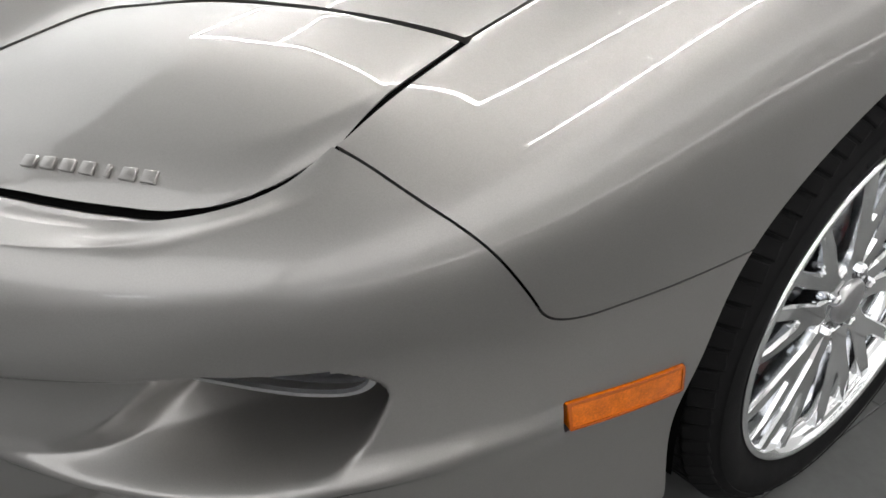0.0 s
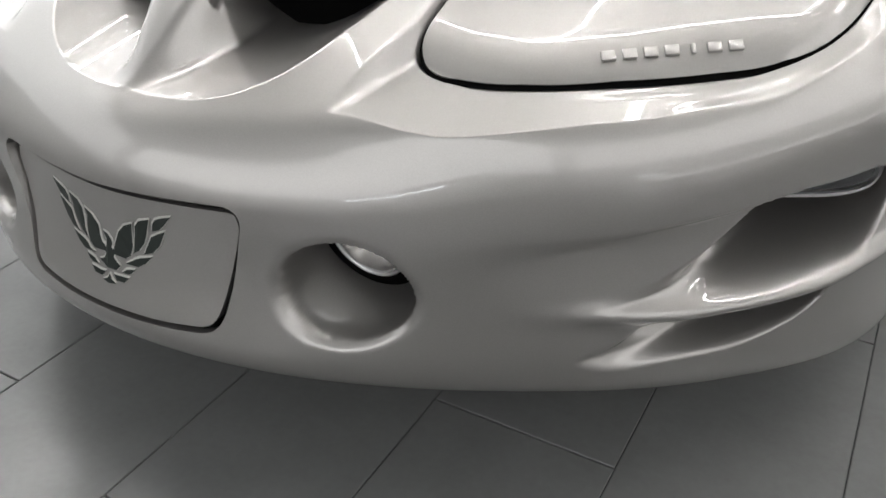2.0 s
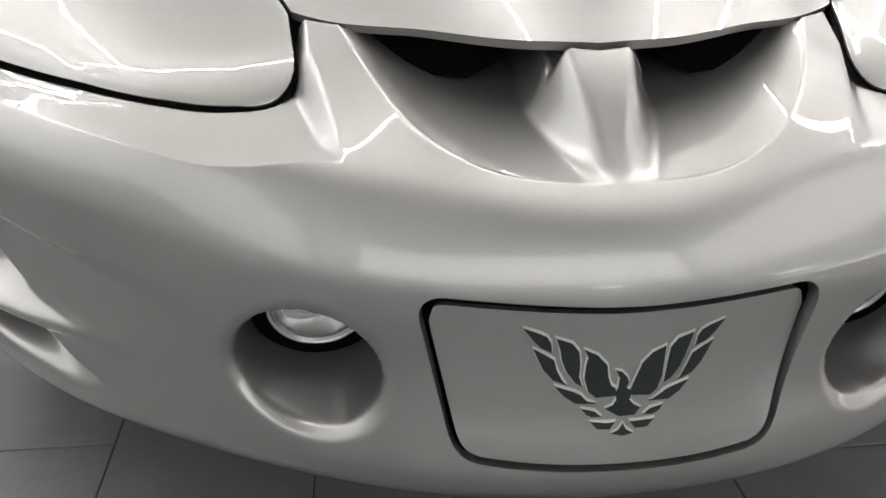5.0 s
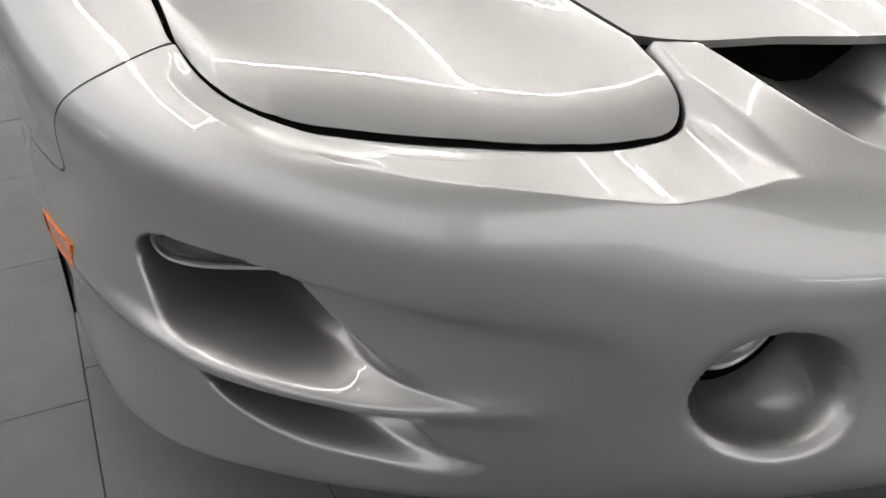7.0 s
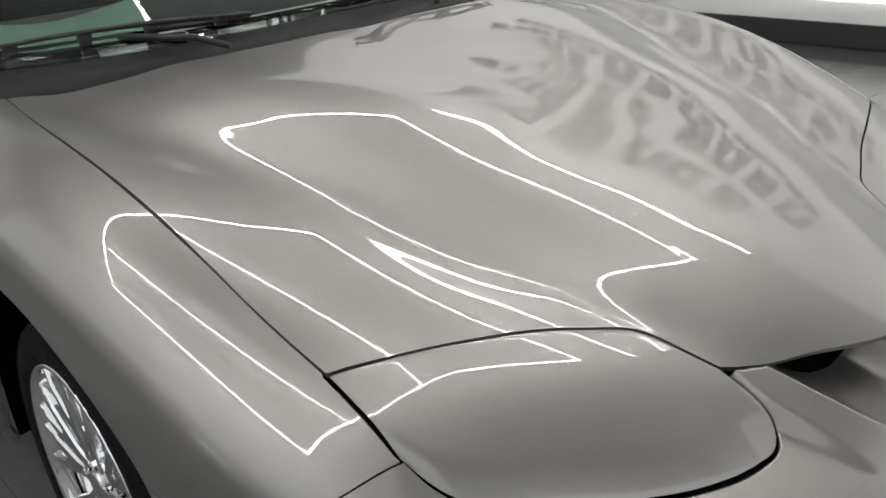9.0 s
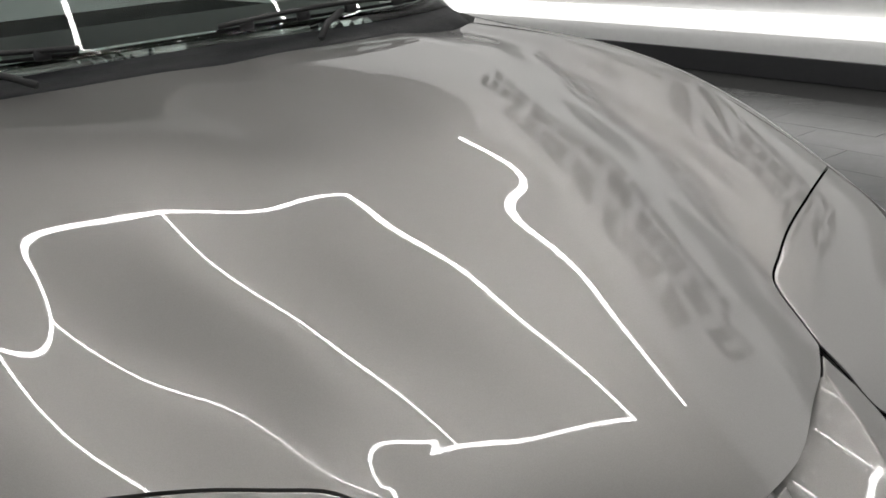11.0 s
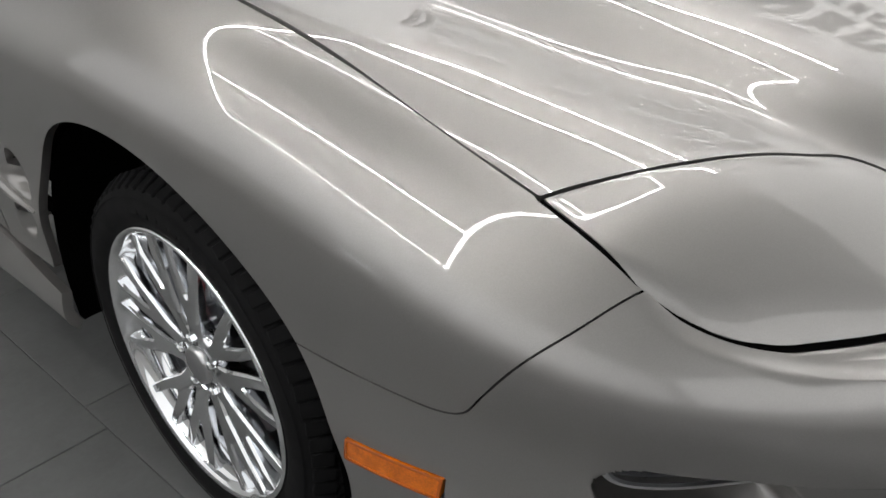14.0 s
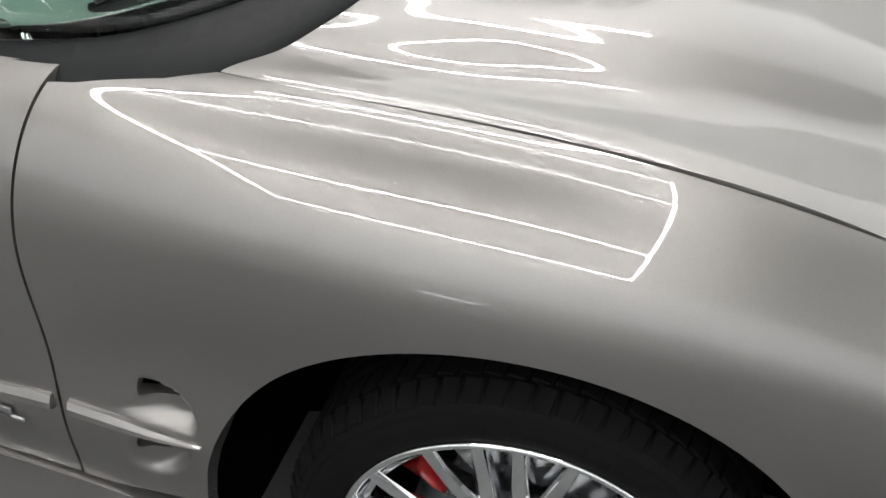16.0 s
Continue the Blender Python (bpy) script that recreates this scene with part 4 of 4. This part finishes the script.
    def depth_at(r):
        return float(np.interp(r, (.046, .10, .19, .228, .2365), (-.0125, -.008, -.002, .001, -.004)))

    bm = bmesh.new()
    rings = []
    for grow, sink in ((-.0032, 0.0), (0.0, .0045), (.0012, .016), (.0022, .034)):
        rings.append([bm.verts.new((depth_at(r) - sink, p, r)) for (p, r) in L + side * grow])
    n = len(L)
    for r0, r1 in zip(rings, rings[1:]):
        for k in range(n):
            bm.faces.new((r0[k], r0[(k + 1) % n], r1[(k + 1) % n], r1[k]))
    for face in ((0, 1, 19, 20), (1, 2, 18, 19), (2, 3, 17, 18), (3, 10, 17), (3, 9, 10), (17, 10, 11), (3, 4, 8, 9), (4, 7, 8), (4, 5, 6, 7), (17, 11, 12, 16), (16, 12, 13), (16, 13, 14, 15)):
        bm.faces.new([rings[0][k] for k in face])
    bmesh.ops.recalc_face_normals(bm, faces=bm.faces)
    first = part("spoke", bm, CHROME, hub, smooth=False)
    for k in range(10):
        ob = first if k == 0 else new("spoke", first.data)
        ob.parent = hub
        ob.matrix_basis = pose(0, 0, 0, 36 * k + (3 if k % 2 else -3) + 12)
    return hub


# printed sheet lying against the glass on the dashboard
bm = bmesh.new()
rows_ = []
for i in range(9):
    a = i / 8
    rows_.append([bm.verts.new((-.78 + .44 * a + .03 * b, 1.74 - .10 * a + .26 * b, .985 + .05 * b + .018 * math.sin(5 * a + 2 * b))) for b in (0, .33, .66, 1)])
for r0, r1 in zip(rows_, rows_[1:]):
    for k in range(3):
        bm.faces.new((r0[k], r1[k], r1[k + 1], r0[k + 1]))
sheet = part("paper_sheet", bm, PAPER)
sheet.modifiers.new("thick", "SOLIDIFY").thickness = .0006
tagged(sheet, "pale green printed paper sheet lying on the dashboard", "paper")

wheel(1)
wheel(-1)


# ---------------------------------------------------------------- the room
def slab(name, size, place, mat, kind="structure", label="", category=""):
    bm = bmesh.new()
    boxed(bm, size)
    ob = part(name, bm, mat, smooth=False)
    ob.location = place
    return tagged(ob, label, category, kind=kind)


slab("floor", (9.4, 15, .1), (0, 1.5, -.056), GROUT, label="dark grout under grey rectangular floor tiles", category="floor")
slab("ceiling", (9.4, 15, .1), (0, 1.5, 5.05), CEILING, label="dark grey painted ceiling", category="ceiling")
slab("wall_east", (.1, 15, 5), (4.65, 1.5, 2.5), WALL, label="white painted wall with a grey sign", category="wall")
slab("wall_west", (.1, 15, 5), (-4.75, 1.5, 2.5), WALL_GREY, label="grey painted wall", category="wall")
slab("wall_south", (9.4, .1, 5), (0, -6.05, 2.5), WALL_GREY, label="grey painted wall", category="wall")
slab("wall_north", (9.4, .1, 5), (0, 9.05, 2.5), WALL, label="white painted wall", category="wall")
slab("baseboard", (.03, 15, .15), (4.585, 1.5, .075), SKIRTING, label="dark skirting along the white wall", category="baseboard")

# hung frame of white tubes over the car, and one tube beside it
TUBE_Z, TUBE_Y = 3.145, (0.167, 2.709)


def tube(name, owner, a, b, radius=.014, mat=TUBE):
    part(name, tube_along([Vector(a), Vector(b)], radius, 10), mat, owner)
    for t in (.12, .88):
        p = Vector(a).lerp(Vector(b), t)
        if p.z > 2.8:
            part("cable", tube_along([p, Vector((p.x, p.y, 5.0))], .0015, 5), SILVER, owner)


light_frame = tagged(new("ceiling_light_frame"), "hung rectangular frame of white glowing LED tubes", "light")
for x in (-3.101, -2.033, 0.047, 1.540):
    tube("tube", light_frame, (x, TUBE_Y[0], TUBE_Z), (x, TUBE_Y[1], TUBE_Z))
for y in TUBE_Y:
    for x0, x1 in ((-3.101, -2.033), (-2.033, 0.047), (0.047, 1.540)):
        tube("tube", light_frame, (x0, y, TUBE_Z), (x1, y, TUBE_Z))
single = tagged(new("ceiling_tube_light"), "single white glowing LED tube hung on cables", "light")
tube("tube", single, (2.341, 0.232, TUBE_Z), (2.341, 3.021, TUBE_Z), .019)
for a, b in (((.7, -5.93, 1.5), (1.8, -5.93, 1.5)), ((4.57, -3.7, .80), (4.57, -3.1, .80)), ((-4.678, 1.6, .85), (-4.678, 2.05, .85))):
    wall_tube = tagged(new("wall_tube_light"), "short white glowing tube fixed to the wall", "light", "wall tubes")
    tube("tube", wall_tube, a, b, .022, SHORT)
for k in range(5):
    bm = bmesh.new()
    boxed(bm, (.05, 2.46, .13), bevel=.01)
    ob = part("wall_light_bar", bm, STRIP)
    ob.location = (4.57, -2.5 + 2.48 * k, .36)
    tagged(ob, "long white glowing bar low on the wall", "light", "low wall light bars")

# made-up tall frosted panes, unseen, with fill lamps before the south and west walls
def window(k, place, turn, height):
    bm = bmesh.new()
    boxed(bm, (1.94, .04, height), bevel=.01, seg=1)
    for z in (-height / 2 - .02, height / 2 + .02):
        boxed(bm, (1.94, .06, .05), Matrix.Translation((0, 0, z)), .005, 1)
    ob = part("window", bm, FROSTED, smooth=False)
    ob.name = "window_%d" % k
    ob.matrix_basis = Matrix.Translation(place) @ pose(0, 0, 0, 0, 0, turn)
    tagged(ob, "tall frosted pane, made up and unseen, behind a fill lamp", "window", kind="structure")


def fill_lamp(name, width, height, eye, target, power):
    lamp = bpy.data.lights.new(name, "AREA")
    lamp.shape, lamp.size, lamp.size_y, lamp.energy = "RECTANGLE", width, height, power
    lamp.color = (1.0, .995, .98)
    new(name, lamp).matrix_basis = look(eye, target)


for k in range(4):
    window(k + 1, (-3.0 + 2.0 * k, -5.985, 3.3), 0, 3.0)
for k in range(7):
    window(k + 5, (-4.685, -4.6 + 2.0 * k, 3.2), 90, 3.2)
# added area lamps that brighten the nose, the fenders and the east wall
fill_lamp("fill_south", 8.0, 3.0, (0, -5.955, 3.3), (0, 0, 3.3), SOUTH_POWER)
fill_lamp("fill_west", 14.0, 3.2, (-4.655, 1.4, 3.2), (0, 1.4, 3.2), WEST_POWER)

# east wall sign: grey letters kept as plain bars; added white panels glow behind
wall_sign = tagged(new("wall_sign"), "white wall sign with large grey letters and an added glow", "sign")
for k in range(6):
    bm = bmesh.new()
    boxed(bm, (.03, 2.6, 2.9), bevel=.004, seg=1)
    ob = part("glow_panel", bm, WALL_GLOW, wall_sign, smooth=False)
    ob.location = (4.58, -4.6 + 2.604 * k, 3.52)


def sign_row(count, y0, y1, z0, z1, seed):
    """A row of dark shapes of the letters' size: blocks, hollow blocks and paired posts."""
    r = random.Random(seed)
    step = (y1 - y0) / count
    for k in range(count):
        wide, high = step * r.uniform(.74, .86), (z1 - z0) * r.uniform(.9, 1)
        stroke = min(.38 * wide, .34 * high)
        kind = (k + seed) % 3
        bm = bmesh.new()
        if kind == 0:
            boxed(bm, (.02, wide * .8, high), bevel=.006, seg=1)
        else:
            for sy in (-1, 1):
                boxed(bm, (.02, stroke, high), Matrix.Translation((0, sy * (wide - stroke) / 2, 0)), .004, 1)
            for sz in ((-1, 1) if kind == 1 else (1,)):
                boxed(bm, (.018, wide - 1.5 * stroke, stroke), Matrix.Translation((0, 0, sz * (high - stroke) / 2)), .004, 1)
        ob = part("sign_bar", bm, LETTER, wall_sign, smooth=False)
        ob.location = (4.556, y0 + step * (k + .5), (z0 + z1) / 2)


sign_row(18, .55, 4.95, 2.68, 2.92, 1)
sign_row(10, .45, 5.2, 3.02, 3.58, 2)
sign_row(6, .9, 4.6, 3.76, 4.42, 3)


# ---------------------------------------------------------------- floor tiles
floor = bpy.data.objects["floor"]
bm = bmesh.new()
boxed(bm, (.297, .617, .012), bevel=.0012, seg=1)
tile_mesh = bpy.data.meshes.new("floor_tile")
bm.to_mesh(tile_mesh)
bm.free()
tile_mesh.materials.append(TILE)
rng = random.Random(4)
STAGGER = {-4: .43, -3: .533, -2: .122, -1: .33, 0: .02, 1: .42, 2: .308, 3: .484, 4: .2}
for c in range(-12, 14):
    x = -.467 + .2985 * (c + 2)
    y0 = STAGGER.get(c, rng.random() * .6) + .31
    for r in range(-8, 12):
        y = y0 + .62 * r
        ob = new("floor_tile", tile_mesh)
        ob.parent = floor
        ob.location = (x, y - 1, .050 + rng.uniform(-.0003, .0003))
